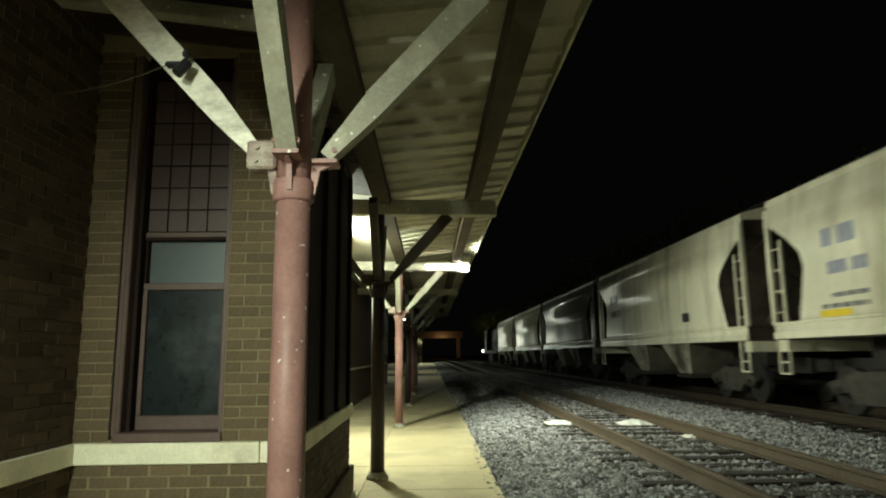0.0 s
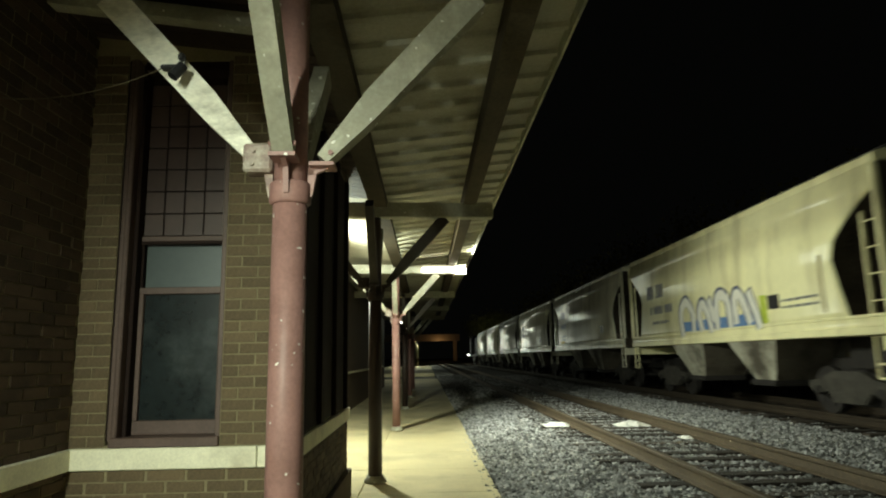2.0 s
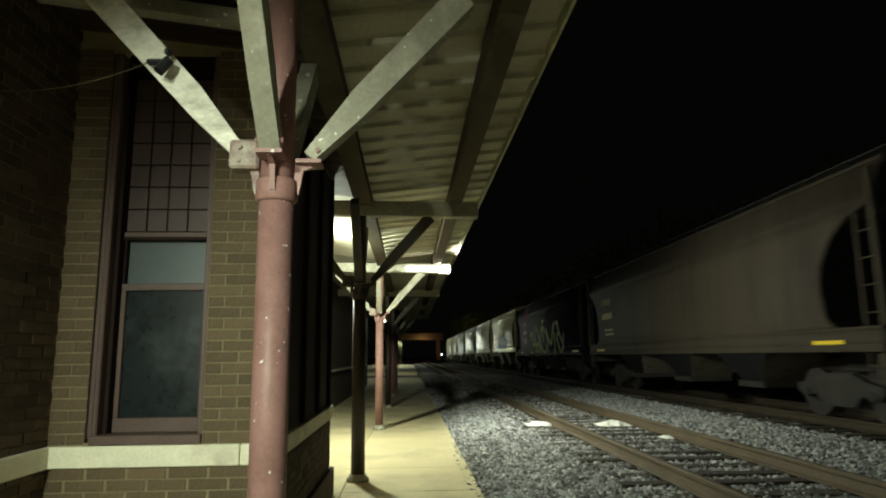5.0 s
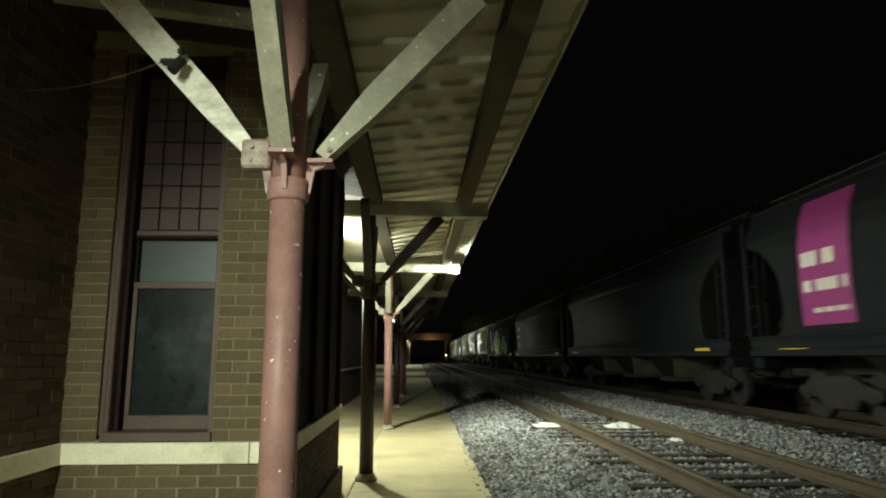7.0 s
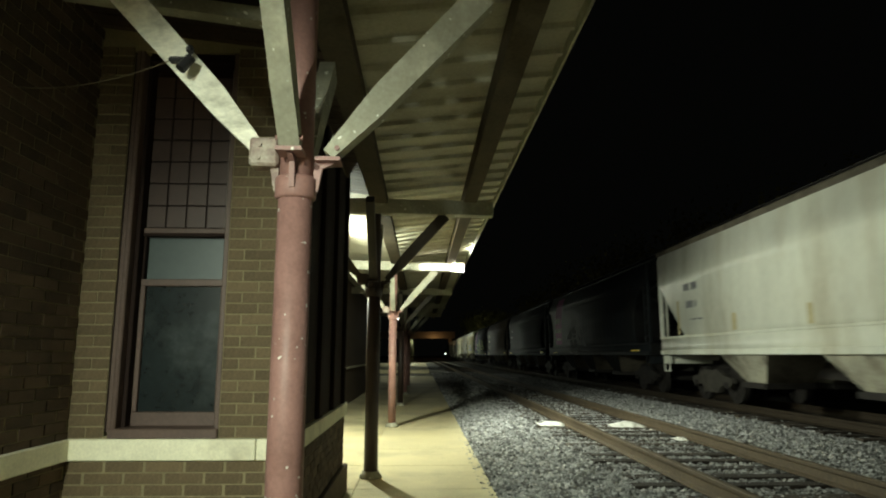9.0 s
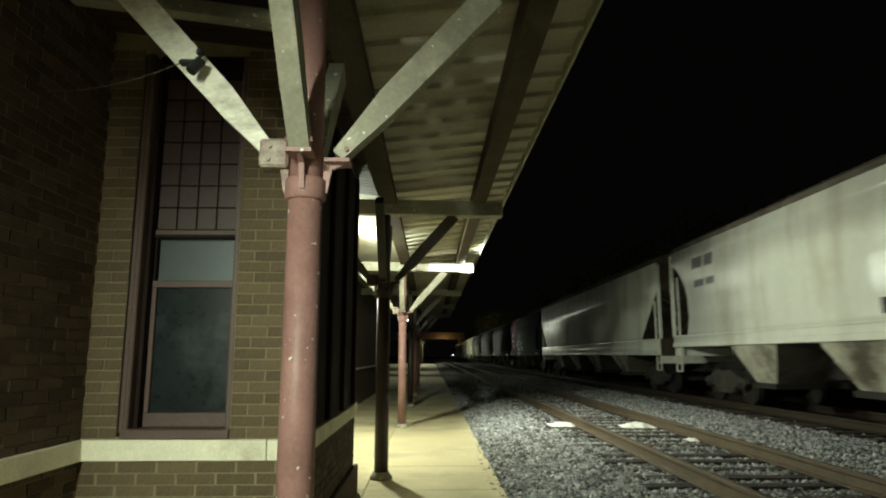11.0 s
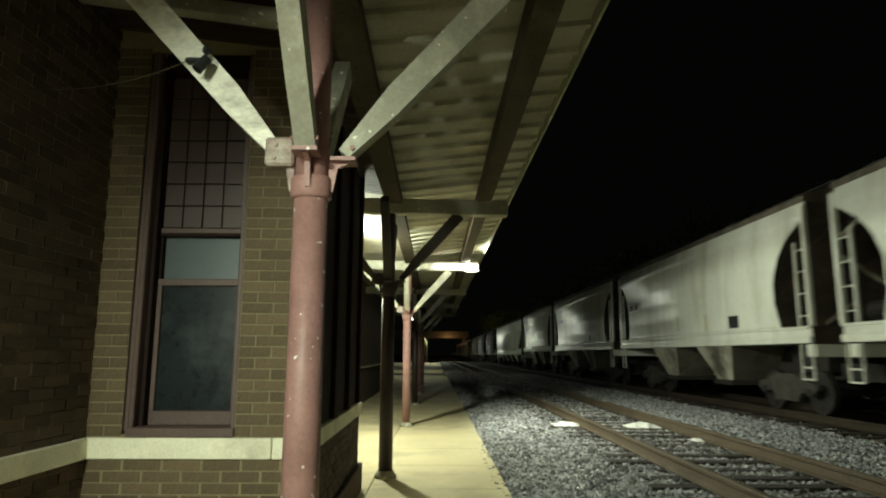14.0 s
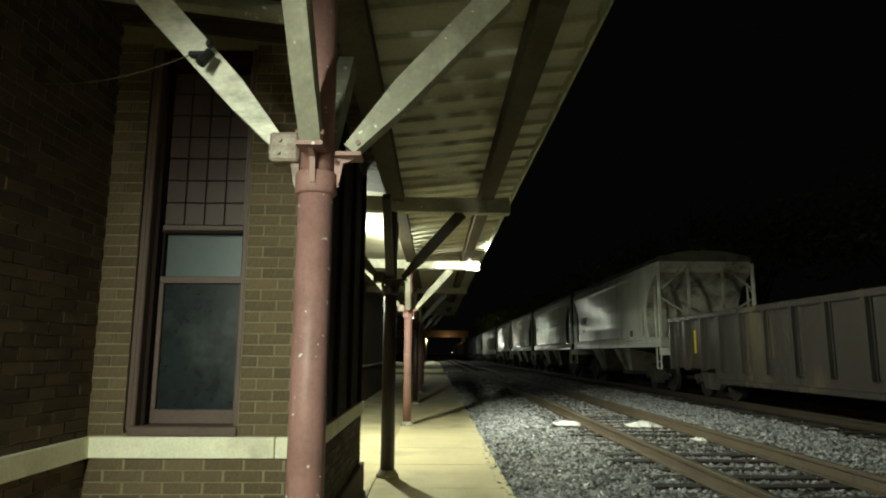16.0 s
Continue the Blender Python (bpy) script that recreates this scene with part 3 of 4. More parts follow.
structure("canopy_fascia", bm, BEAM, "thin pale canopy edge trim", "trim")

# lamps under the canopy
for lx, ly, lz, lw in CANOPY_LAMPS[:2]:
    f = thing("fluorescent_fixture", (lx, ly, lz + 0.07), "glowing fluorescent fixture hung under the canopy", "lamp", "canopy lamps")
    part("housing", bx((-0.13, -0.62, 0.06), (0.13, 0.62, 0.14), 0.01), BEAM, f)
    part("tube", bx((-0.09, -0.6, 0.0), (0.09, 0.6, 0.06), 0.02), TUBE_GLOW, f, "glowing white diffuser")
    for yy in (-0.45, 0.45):
        part("hanger", rod(bmesh.new(), (0, yy, 0.13), (0, yy, deck_z(lx) - lz - 0.02), 0.012, 8), GREYBEAM, f)
f = thing("tube_fixture", (0.42, 13.235, 3.22), "glowing white strip light on a canopy crossbeam", "lamp")
part("tube", bx((-0.46, -0.035, -0.05), (0.45, 0.03, 0.045), 0.02), TUBE_GLOW, f)

bm = bmesh.new()
bar(bm, (-2.1, 3.5, 3.50), (-0.70, 3.5, 3.315), 0.10, 0.085)
tagged(finish("rafter", bm, BEAM), "cream-painted rafter running down to the column beam", "beam", kind="structure")

# posts added to carry these lights; the first two lights only fill the cars
for lx, ly, lz, lw in CANOPY_LAMPS[2:]:
    f = thing("platform_lamp", (lx, ly, 0), "slim added lamp post with a small head", "lamp", "platform lamps")
    part("pole", rod(bmesh.new(), (0, 0, -0.3), (0, 0, lz + 0.15), 0.05, 8), GREYBEAM, f)
    part("head", bx((-0.25, -0.12, lz + 0.12), (0.25, 0.12, lz + 0.2), 0.02), TUBE_GLOW if ly < 60 else GREYBEAM, f, "small lamp head")

# small black spotlight clamped to the near brace, with its cable
sp = thing("clamp_light", (-1.09, 2.80, 2.72), "small black unlit spotlight clamped to a timber brace", "spotlight")
part("clamp", bx((-0.075, -0.012, 0.02), (0.01, 0.03, 0.045), 0.008), BLACK, sp)
part("head", rod(bmesh.new(), (-0.005, -0.035, -0.03), (0.03, -0.01, 0.035), 0.024, 12), BLACK, sp)
part("knob", bx((0.005, -0.02, 0.06), (0.035, 0.02, 0.10), 0.01), BLACK, sp)
bm = bmesh.new()
pa, pb = Vector((-1.16, 2.80, 2.745)), Vector((X_LEFT, 3.2, 2.78))
pts = [pa.lerp(pb, k / 12) - Vector((0, 0, 0.10 * 2.2 * (k / 12) * (1 - k / 12))) for k in range(13)]
for p, q in zip(pts, pts[1:]):
    rod(bm, p, q, 0.0028, 6)
tagged(finish("cable", bm, GREYBEAM), "thin grey cable sagging from the brace to the wall", "cable")


# white sheets lying on the near track
def sheet(x, y, z, w, d, h, seed, label):
    bm = bmesh.new()
    n = 9
    g = [[bm.verts.new((x + (i / n - 0.5) * w * (1 + 0.12 * math.sin(3 * j + seed)), y + (j / n - 0.5) * d * (1 + 0.15 * math.sin(2 * i + seed)),
                        z + h * max(0.05, (1 - (2 * i / n - 1) ** 2) * (1 - (2 * j / n - 1) ** 2) * (0.6 + 0.5 * noise.noise((i * 0.5, j * 0.5, seed)))))) for j in range(n + 1)] for i in range(n + 1)]
    for i in range(n):
        for j in range(n):
            bm.faces.new((g[i][j], g[i + 1][j], g[i + 1][j + 1], g[i][j + 1]))
    ob = tagged(finish("crumpled_sheet", bm, PAPER), label, "litter", "litter on the track")
    md = ob.modifiers.new("thick", "SOLIDIFY")
    md.thickness = 0.004
    return ob


sheet(2.55, 12.85, 0.09, 0.52, 0.60, 0.10, 1.3, "crumpled white plastic sheet lying on tie ends")
sheet(3.93, 12.6, 0.085, 0.62, 0.55, 0.14, 4.1, "crumpled white plastic sheet lying between the rails")
sheet(4.19, 10.6, 0.085, 0.20, 0.30, 0.06, 7.7, "small scrap of white plastic beside the rail")

# ---------- distance ----------
structure("road", bx((-60, 62, -0.30), (EDGE_X - 0.02, 118, -0.03)), CONCRETE, "pale concrete yard beyond the platform", "road")
bridge = thing("overbridge", (0, 258, 0), "concrete road bridge over the tracks lit orange", "bridge")
CONC2 = mat("bridge_concrete", (0.4, 0.36, 0.3), 0.9, scale=0.5, grain=10, vary=0.25)
part("deck", bx((-40, 0, 8.0), (13.4, 9, 9.9), 0.1), CONC2, bridge)
part("parapet", bx((-40, 0, 9.9), (13.4, 0.4, 10.6), 0.05), CONC2, bridge)
for px in (11.0, -9.0, -24.0):
    part("pier", bx((px, 2, -0.3), (px + 1.4, 7, 8.0), 0.1), CONC2, bridge)

LEAF = mat("leaf", (0.17, 0.15, 0.04), 0.7, scale=2, grain=10, vary=0.5, bump=0, island=True)
BARK = mat("bark", (0.09, 0.07, 0.05), 0.9, scale=3, grain=30, vary=0.4, bump=0.4)


def tree(x, y, h, seed):
    rng = random.Random(seed)
    t = thing("tree", (x, y, -0.3), "dark leafy tree beyond the tracks at night", "tree", "trees")
    bm = bmesh.new()
    rod(bm, (0, 0, 0), (0.1, 0, h * 0.45), 0.28, 8, 0.18)
    limbs = []
    for k in range(7):
        a = k * 0.9 + rng.random()
        b = Vector((math.cos(a) * h * 0.2, math.sin(a) * h * 0.2, h * rng.uniform(0.55, 0.85)))
        rod(bm, (0.1, 0, h * rng.uniform(0.3, 0.45)), b, 0.12, 6, 0.03)
        limbs.append(b)
    part("trunk", bm, BARK, t)
    verts, faces = [], []
    for k in range(2600):
        c = rng.choice(limbs) + Vector((rng.gauss(0, 1), rng.gauss(0, 1), rng.gauss(0, 0.8))) * h * 0.1
        r = rng.uniform(0.10, 0.26)
        u = Vector((rng.gauss(0, 1), rng.gauss(0, 1), rng.gauss(0, 1))).normalized()
        v = u.orthogonal().normalized()
        i = len(verts)
        verts += [c + u * r, c + v * r * 0.6, c - u * r, c - v * r * 0.6]
        faces.append((i, i + 1, i + 2, i + 3))
    me = bpy.data.meshes.new("crown")
    me.from_pydata([tuple(p) for p in verts], [], faces)
    me.materials.append(LEAF)
    ob = new("crown", me)
    ob.parent = t
    return t


for k, (tx, ty, th) in enumerate(((17.5, 96, 11), (14.5, 128, 11), (14.0, 142, 12), (19, 74, 13), (18, 56, 12), (20, 40, 13), (17, 165, 14), (16, 195, 15), (21, 28, 12))):
    tree(tx, ty, th, 11 + k)

# ---------- freight train ----------
SPEED = 10.95


# each build: sill bottom and top, side top, depth of the end openings by height, half width by height
STYLES = {
    "short": dict(sill=(1.40, 1.72), top=4.22, cut=([1.72, 2.2, 2.7, 3.0, 3.3, 3.55, 3.66, 3.7], [0.92, 1.08, 1.22, 1.12, 0.72, 0.30, 0.06, 0.0]), wide=([1.4, 2.6, 3.4, 3.9, 4.22], [1.55, 1.575, 1.56, 1.51, 1.45]), roof=0.23),
    "long": dict(sill=(1.16, 1.55), top=4.16, cut=([1.55, 1.7, 2.2, 2.6, 3.0, 3.25, 3.4, 3.45], [1.05, 1.30, 1.36, 1.28, 0.98, 0.6, 0.08, 0.0]), wide=([1.16, 2.4, 3.1, 3.6, 4.0, 4.16], [1.54, 1.585, 1.565, 1.49, 1.34, 1.24]), roof=0.22),
    "xlong": dict(sill=(1.18, 1.68), top=4.14, cut=([1.68, 3.12, 3.14], [1.70, 0.06, 0.0]), wide=([1.18, 2.6, 3.6, 4.14], [1.57, 1.575, 1.57, 1.54]), roof=0.30),
}

# the later white cars have larger, rounder end openings
STYLES["round"] = dict(STYLES["short"], cut=([1.72, 2.2, 2.7, 3.1, 3.4, 3.6, 3.72, 3.76], [1.05, 1.22, 1.20, 1.0, 0.70, 0.38, 0.08, 0.0]))


def truck(parent, y):
    t = part("truck", bx((-0.9, -0.18, 0.42), (0.9, 0.18, 0.66), 0.02), STEEL, parent, "dark four-wheeled truck")
    t.location = (0, y, 0)
    for sx in (-1, 1):
        bm = bmesh.new()
        x = sx * 0.98
        extrude(bm, [(-1.15, 0.50), (-1.12, 0.60), (-0.75, 0.66), (-0.4, 0.80), (0.4, 0.80), (0.75, 0.66), (1.12, 0.60), (1.15, 0.50), (0.95, 0.36), (0.6, 0.44), (0.42, 0.24), (-0.42, 0.24), (-0.6, 0.44), (-0.95, 0.36)], "x", x - 0.06, x + 0.06)
        part("side_frame", bm, GEAR, t)
        bm = bmesh.new()
        for yy in (-0.14, 0, 0.14):
            rod(bm, (x + sx * 0.02, yy, 0.30), (x + sx * 0.02, yy, 0.62), 0.055, 8)
        part("spring", bm, GEAR, t)
    for yy in (-0.87, 0.87):
        bm = bmesh.new()
        for sx in (-1, 1):
            rod(bm, (sx * 0.69, 0, 0), (sx * 0.82, 0, 0), 0.44, 20)
            rod(bm, (sx * 0.82, 0, 0), (sx * 0.825, 0.0, 0), 0.30, 8)
            for k in range(5):
                a = k * 2 * math.pi / 5
                rod(bm, (sx * 0.825, 0.3 * math.cos(a), 0.3 * math.sin(a)), (sx * 0.835, 0.3 * math.cos(a), 0.3 * math.sin(a)), 0.05, 6)
            rod(bm, (sx * 0.95, 0, 0), (sx * 1.07, 0, 0), 0.09, 8)
        rod(bm, (-0.98, 0, 0), (0.98, 0, 0), 0.07, 8)
        ax = part("wheelset", bm, STEEL, t)
        ax.location = (0, yy, 0.44)
    return t


def hopper(length, bays, paint, label, kind, group="hopper cars"):
    car = thing("hopper_car", (TRACK_X[1], 0, Z_RAIL), label, "freight car", group)
    st = STYLES[kind]
    hl = length / 2 - 0.52
    (s0, s1), top = st["sill"], st["top"]

    def side_w(z):
        return float(np.interp(z, *st["wide"]))
    # body: stacked sections whose ends follow the slope sheets
    zs = sorted({s0, s1 - 0.001, top} | {s1 + k * (top - s1) / 26 for k in range(26)})
    bm = bmesh.new()
    prev = None
    for z in zs:
        e = hl - (float(np.interp(z, *st["cut"])) if z >= s1 else 0.0)
        w, k = side_w(z) - (0.0 if z >= s1 else 0.012), 0.04
        cur = [bm.verts.new((x, y, z)) for x, y in ((-w, -e + k), (-w, e - k), (-w + k, e), (w - k, e), (w, e - k), (w, -e + k), (w - k, -e), (-w + k, -e))]
        if prev:
            for i in range(8):
                bm.faces.new((prev[i], prev[(i + 1) % 8], cur[(i + 1) % 8], cur[i]))
        else:
            bm.faces.new(cur[::-1])
        prev = cur
    bm.faces.new(prev)
    body = part("body", bm, paint, car)
    body.data.materials.append(SHADED_DUSTY)
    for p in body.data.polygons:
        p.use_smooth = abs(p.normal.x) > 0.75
        p.material_index = 1 if abs(p.normal.x) < 0.3 and abs(p.normal.z) < 0.95 else 0  # end faces take the end colour, recess shade included
    # roof, its eave rail, walkway and hatches
    w, r = side_w(top), st["roof"]
    bm = bmesh.new()
    extrude(bm, [(-w - 0.03, top - 0.13), (-w - 0.045, top - 0.02), (-w, top + 0.02), (-w * 0.66, top + r * 0.62), (-w * 0.3, top + r * 0.95), (w * 0.3, top + r * 0.95), (w * 0.66, top + r * 0.62), (w, top + 0.02), (w + 0.045, top - 0.02), (w + 0.03, top - 0.13)], "y", -hl - 0.02, hl + 0.02)
    part("roof", bm, paint, car)
    zr = top + r
    bm = bmesh.new()
    box(bm, (-0.85, -hl, zr + 0.05), (-0.40, hl, zr + 0.075))
    box(bm, (0.40, -hl, zr + 0.05), (0.85, hl, zr + 0.075))
    y = -hl + 0.2
    while y < hl:
        for x in (-0.83, 0.79):
            box(bm, (x, y, top + r * 0.5), (x + 0.04, y + 0.04, zr + 0.05))
        y += 1.2
    part("running_board", bm, STEEL, car, "steel roof walkway")
    n = 2 * bays + 2
    for k in range(n):
        y = -hl + (k + 0.5) * 2 * hl / n
        bm = bmesh.new()
        lathe(bm, [(0.30, zr - 0.05), (0.32, zr + 0.05), (0.2, zr + 0.09), (0.05, zr + 0.1)], 14, (0, y))
        part("hatch", bm, paint, car)
    # sills, corner posts, ladders, end braces and steps
    for sx in (-1, 1):
        bm = bmesh.new()
        xa, xb = sorted((sx * (side_w(s0) - 0.06), sx * (side_w(s0) + 0.018)))
        box(bm, (xa, -hl, s0), (xb, hl, s0 + 0.13), 0.012)
        box(bm, (xa, -hl, s1 - 0.05), (xb, hl, s1), 0.01)
        part("side_sill", bm, paint, car)
        for sy in (-1, 1):
            x = sx * 1.50
            bm = bmesh.new()
            box(bm, (x - 0.045, sy * hl - 0.05, s1), (x + 0.045, sy * hl + 0.05, top - 0.2), 0.01)
            part("end_post", bm, paint, car)
            bm = bmesh.new()
            y0 = sy * (hl - 0.40)
            bar(bm, (x, y0, s1), (x, y0, 3.35), 0.045, 0.045, up=(1, 0, 0))
            for q in range(4):
                z = s1 + 0.20 + q * 0.42
                rod(bm, (x, y0, z), (x, sy * hl, z), 0.012, 6)
            part("ladder", bm, paint, car)
            bm = bmesh.new()
            bar(bm, (sx * 0.55, sy * (hl + 0.03), top - 0.25), (sx * 1.42, sy * (hl + 0.03), top - 1.0), 0.06, 0.06)
            bar(bm, (sx * 0.55, sy * (hl + 0.0), top - 0.25), (sx * 0.55, sy * (hl - 0.05), s1), 0.08, 0.08, up=(1, 0, 0))
            bar(bm, (sx * 0.55, sy * hl, s1 + 0.5), (sx * 0.55, sy * (hl - 1.2), s1 + 0.05), 0.07, 0.07, up=(1, 0, 0))
            bar(bm, (sx * 1.42, sy * (hl + 0.03), 2.9), (sx * 0.55, sy * (hl + 0.03), 2.35), 0.05, 0.05)
            part("end_brace", bm, SHADED_DUSTY, car)
            bm = bmesh.new()
            for q in (0.05, 0.42):
                bar(bm, (x, sy * (hl - q), s0), (x, sy * (hl - q), 0.72), 0.03, 0.035, up=(1, 0, 0))
            for z in (0.73, 0.95):
                bar(bm, (x, sy * (hl - 0.05), z), (x, sy * (hl - 0.42), z), 0.035, 0.03)
            part("sill_step", bm, paint, car, "bent steel step")
    for sy in (-1, 1):
        ya, yb = sorted((sy * (hl + 0.012), sy * (hl - 0.28)))
        part("end_sill", bx((-1.48, ya, s0 - 0.25), (1.48, yb, s0 - 0.02), 0.012), paint, car)
        ya, yb = sorted((sy * hl, sy * (hl + 0.52)))
        bm = bmesh.new()
        box(bm, (-0.11, ya, 0.72), (0.11, yb, 0.98), 0.03)
        rod(bm, (0.3, sy * hl, 0.95), (0.12, sy * (hl + 0.50), 0.45), 0.025, 6)
        part("coupler", bm, STEEL, car)
        truck(car, sy * (hl - 1.95))
        bm = bmesh.new()
        rod(bm, (0.3, sy * (hl - 0.3), s1 + 0.35), (0.3, sy * (hl - 0.85), s1 + 0.35), 0.2, 12)
        part("brake_cylinder", bm, STEEL, car)
        # shear plate from the end down to the bolster
        bm = bmesh.new()
        box(bm, (-0.5, min(sy * (hl - 2.6), sy * (hl - 1.3)), 0.82), (0.5, max(sy * (hl - 2.6), sy * (hl - 1.3)), s0), 0.02)
        part("bolster", bm, STEEL, car)
    part("centre_sill", bx((-0.2, -hl, 0.68), (0.2, hl, 1.02)), STEEL, car)
    # discharge hoppers
    span = 2 * (hl - 2.65)
    for k in range(bays):
        c = -span / 2 + (k + 0.5) * span / bays
        h = min(span / bays / 2 * 0.64, 1.05)
        for sx in (-1, 1):
            bm = bmesh.new()
            topv = [(sx * 0.2, c - h, s0 + 0.01), (sx * 1.50, c - h, s0 + 0.01), (sx * 1.50, c + h, s0 + 0.01), (sx * 0.2, c + h, s0 + 0.01)]
            low = [(sx * 0.18, c - 0.42, 0.58), (sx * 1.22, c - 0.42, 0.58), (sx * 1.22, c + 0.42, 0.58), (sx * 0.18, c + 0.42, 0.58)]
            tv, lv = [bm.verts.new(p) for p in topv], [bm.verts.new(p) for p in low]
            bm.faces.new(tv)
            bm.faces.new(lv)
            for i in range(4):
                bm.faces.new((tv[i], tv[(i + 1) % 4], lv[(i + 1) % 4], lv[i]))
            bay = part("hopper_bay", bm, [BAYS, SHADED_GRIME], car, "grimy discharge hopper, shade of its slope sheets painted in")
            # slope faces take a darker colour that holds the shade under the car
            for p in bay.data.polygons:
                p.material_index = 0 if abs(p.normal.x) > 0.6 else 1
            bm = bmesh.new()
            xa, xb = sorted((sx * 0.2, sx * 1.3))
            box(bm, (xa, c - 0.5, 0.46), (xb, c + 0.5, 0.58), 0.01)
            part("outlet_gate", bm, STEEL, car)
    return car


def skin(kind, z):
    return -float(np.interp(z, *STYLES[kind]["wide"])) if kind in STYLES else -1.53


def mark(car, kind, y0, y1, z0, z1, paint, name="lettering_bar", lift=0.006):
    """A painted patch that follows the curve of the car's side."""
    n = max(1, int((z1 - z0) / 0.12))
    cells = [(y0, y1)]
    if name == "lettering_bar":
        # one short bar for each unreadable character
        w = max(0.05, min(0.16, (z1 - z0) * 0.62))
        m = max(1, int(round((y1 - y0) / w)))
        step = (y1 - y0) / m
        cells = [(y0 + k * step + step * 0.08, y0 + (k + 1) * step - step * 0.08) for k in range(m) if m < 4 or (k * 7 + int(z0 * 50)) % 6]
    for a, b in cells:
        bm = bmesh.new()
        rows = []
        for k in range(n + 1):
            z = z0 + (z1 - z0) * k / n
            x = skin(kind, z) - lift
            rows.append([bm.verts.new((x, a, z)), bm.verts.new((x, b, z))])
        for p, q in zip(rows, rows[1:]):
            bm.faces.new((p[0], p[1], q[1], q[0]))
        part(name, bm, paint, car)


def stroke(car, kind, pts, width, paint, lift=0.010, name="graffiti_stroke"):
    """A spray-painted line on the car's side."""
    bm = bmesh.new()
    P = []
    for a, b in zip(pts, pts[1:]):
        for k in range(4):
            P.append((a[0] + (b[0] - a[0]) * k / 4, a[1] + (b[1] - a[1]) * k / 4))
    P.append(pts[-1])
    for _ in range(2):
        P = [P[0]] + [((p[0] + 2 * q[0] + r[0]) / 4, (p[1] + 2 * q[1] + r[1]) / 4) for p, q, r in zip(P, P[1:], P[2:])] + [P[-1]]
    prev = None
    for i, p in enumerate(P):
        q, r = P[max(i - 1, 0)], P[min(i + 1, len(P) - 1)]
        d = Vector((r[0] - q[0], r[1] - q[1])).normalized()
        s = Vector((-d.y, d.x)) * width / 2
        cur = []
        for sg in (-1, 1):
            y, z = p[0] + sg * s.x, p[1] + sg * s.y
            cur.append(bm.verts.new((skin(kind, z) - lift, y, z)))
        if prev:
            bm.faces.new((prev[0], prev[1], cur[1], cur[0]))
        prev = cur
    return part(name, bm, paint, car)


def patch(car, kind, pts, paint):
    """A soft-cornered sprayed shape on the car's side."""
    P = pts
    for _ in range(2):
        P = [(a[0] * f + b[0] * (1 - f), a[1] * f + b[1] * (1 - f)) for a, b in zip(P, P[1:] + P[:1]) for f in (0.75, 0.25)]
    y, z = sum(p[0] for p in P) / len(P), sum(p[1] for p in P) / len(P)
    bm = bmesh.new()
    c = bm.verts.new((skin(kind, z) - 0.014, y, z))
    ring = [bm.verts.new((skin(kind, q[1]) - 0.014, q[0], q[1])) for q in P]
    for k in range(len(ring)):
        bm.faces.new((c, ring[k], ring[(k + 1) % len(ring)]))
    part("graffiti_shape", bm, paint, car)


def repaint_one(ob, paint):
    for sl in ob.material_slots:
        sl.link = "OBJECT"
        sl.material = paint


def repaint(car, paint, old):
    for ob in car.children_recursive:
        for sl in ob.material_slots:
            if sl.material == old:
                sl.link = "OBJECT"
                sl.material = paint


def paintjob(name, color, dirt, rough=0.26, amount=0.55, spec=0.16):
    m = mat(name, color, rough, scale=1.1, grain=16, vary=0.13, dirt=dirt, dirt_amount=amount, bump=0.05, stretch=(1, 1.5, 0.4), spec=spec)
    # side sheets buckle a little between their inner stakes
    n, l = m.node_tree.nodes, m.node_tree.links
    tc, wv, bp = n.new("ShaderNodeTexCoord"), n.new("ShaderNodeTexWave"), n.new("ShaderNodeBump")
    wv.bands_direction = "Y"
    wv.inputs["Scale"].default_value, wv.inputs["Distortion"].default_value, wv.inputs["Detail Scale"].default_value = 0.6, 1.2, 0.5
    bp.inputs["Strength"].default_value, bp.inputs["Distance"].default_value = 1.0, 0.004
    old = n["Principled BSDF"].inputs["Normal"].links[0].from_socket
    l.new(tc.outputs["Object"], wv.inputs["Vector"])
    l.new(wv.outputs["Fac"], bp.inputs["Height"])
    l.new(old, bp.inputs["Normal"])
    l.new(bp.outputs["Normal"], n["Principled BSDF"].inputs["Normal"])
    return m


OFFWHITE = paintjob("off_white_car_paint", (0.74, 0.71, 0.54), (0.44, 0.40, 0.28))
GREYCAR = paintjob("grey_car_paint", (0.30, 0.30, 0.27), (0.22, 0.20, 0.15))
CREAM = paintjob("cream_car_paint", (0.84, 0.79, 0.47), (0.58, 0.52, 0.29))
DARKCAR = paintjob("dark_grey_car_paint", (0.0125, 0.0145, 0.0165), (0.016, 0.0155, 0.015), 0.6, spec=0.07)
BROWNCAR = paintjob("brown_car_paint", (0.052, 0.042, 0.031), (0.036, 0.030, 0.023), 0.6, spec=0.08)
WHITE = paintjob("white_car_paint", (0.66, 0.67, 0.58), (0.50, 0.48, 0.38))
GONDOLA = paintjob("gondola_paint", (0.046, 0.040, 0.034), (0.105, 0.082, 0.05), 0.24, 0.35, spec=0.6)

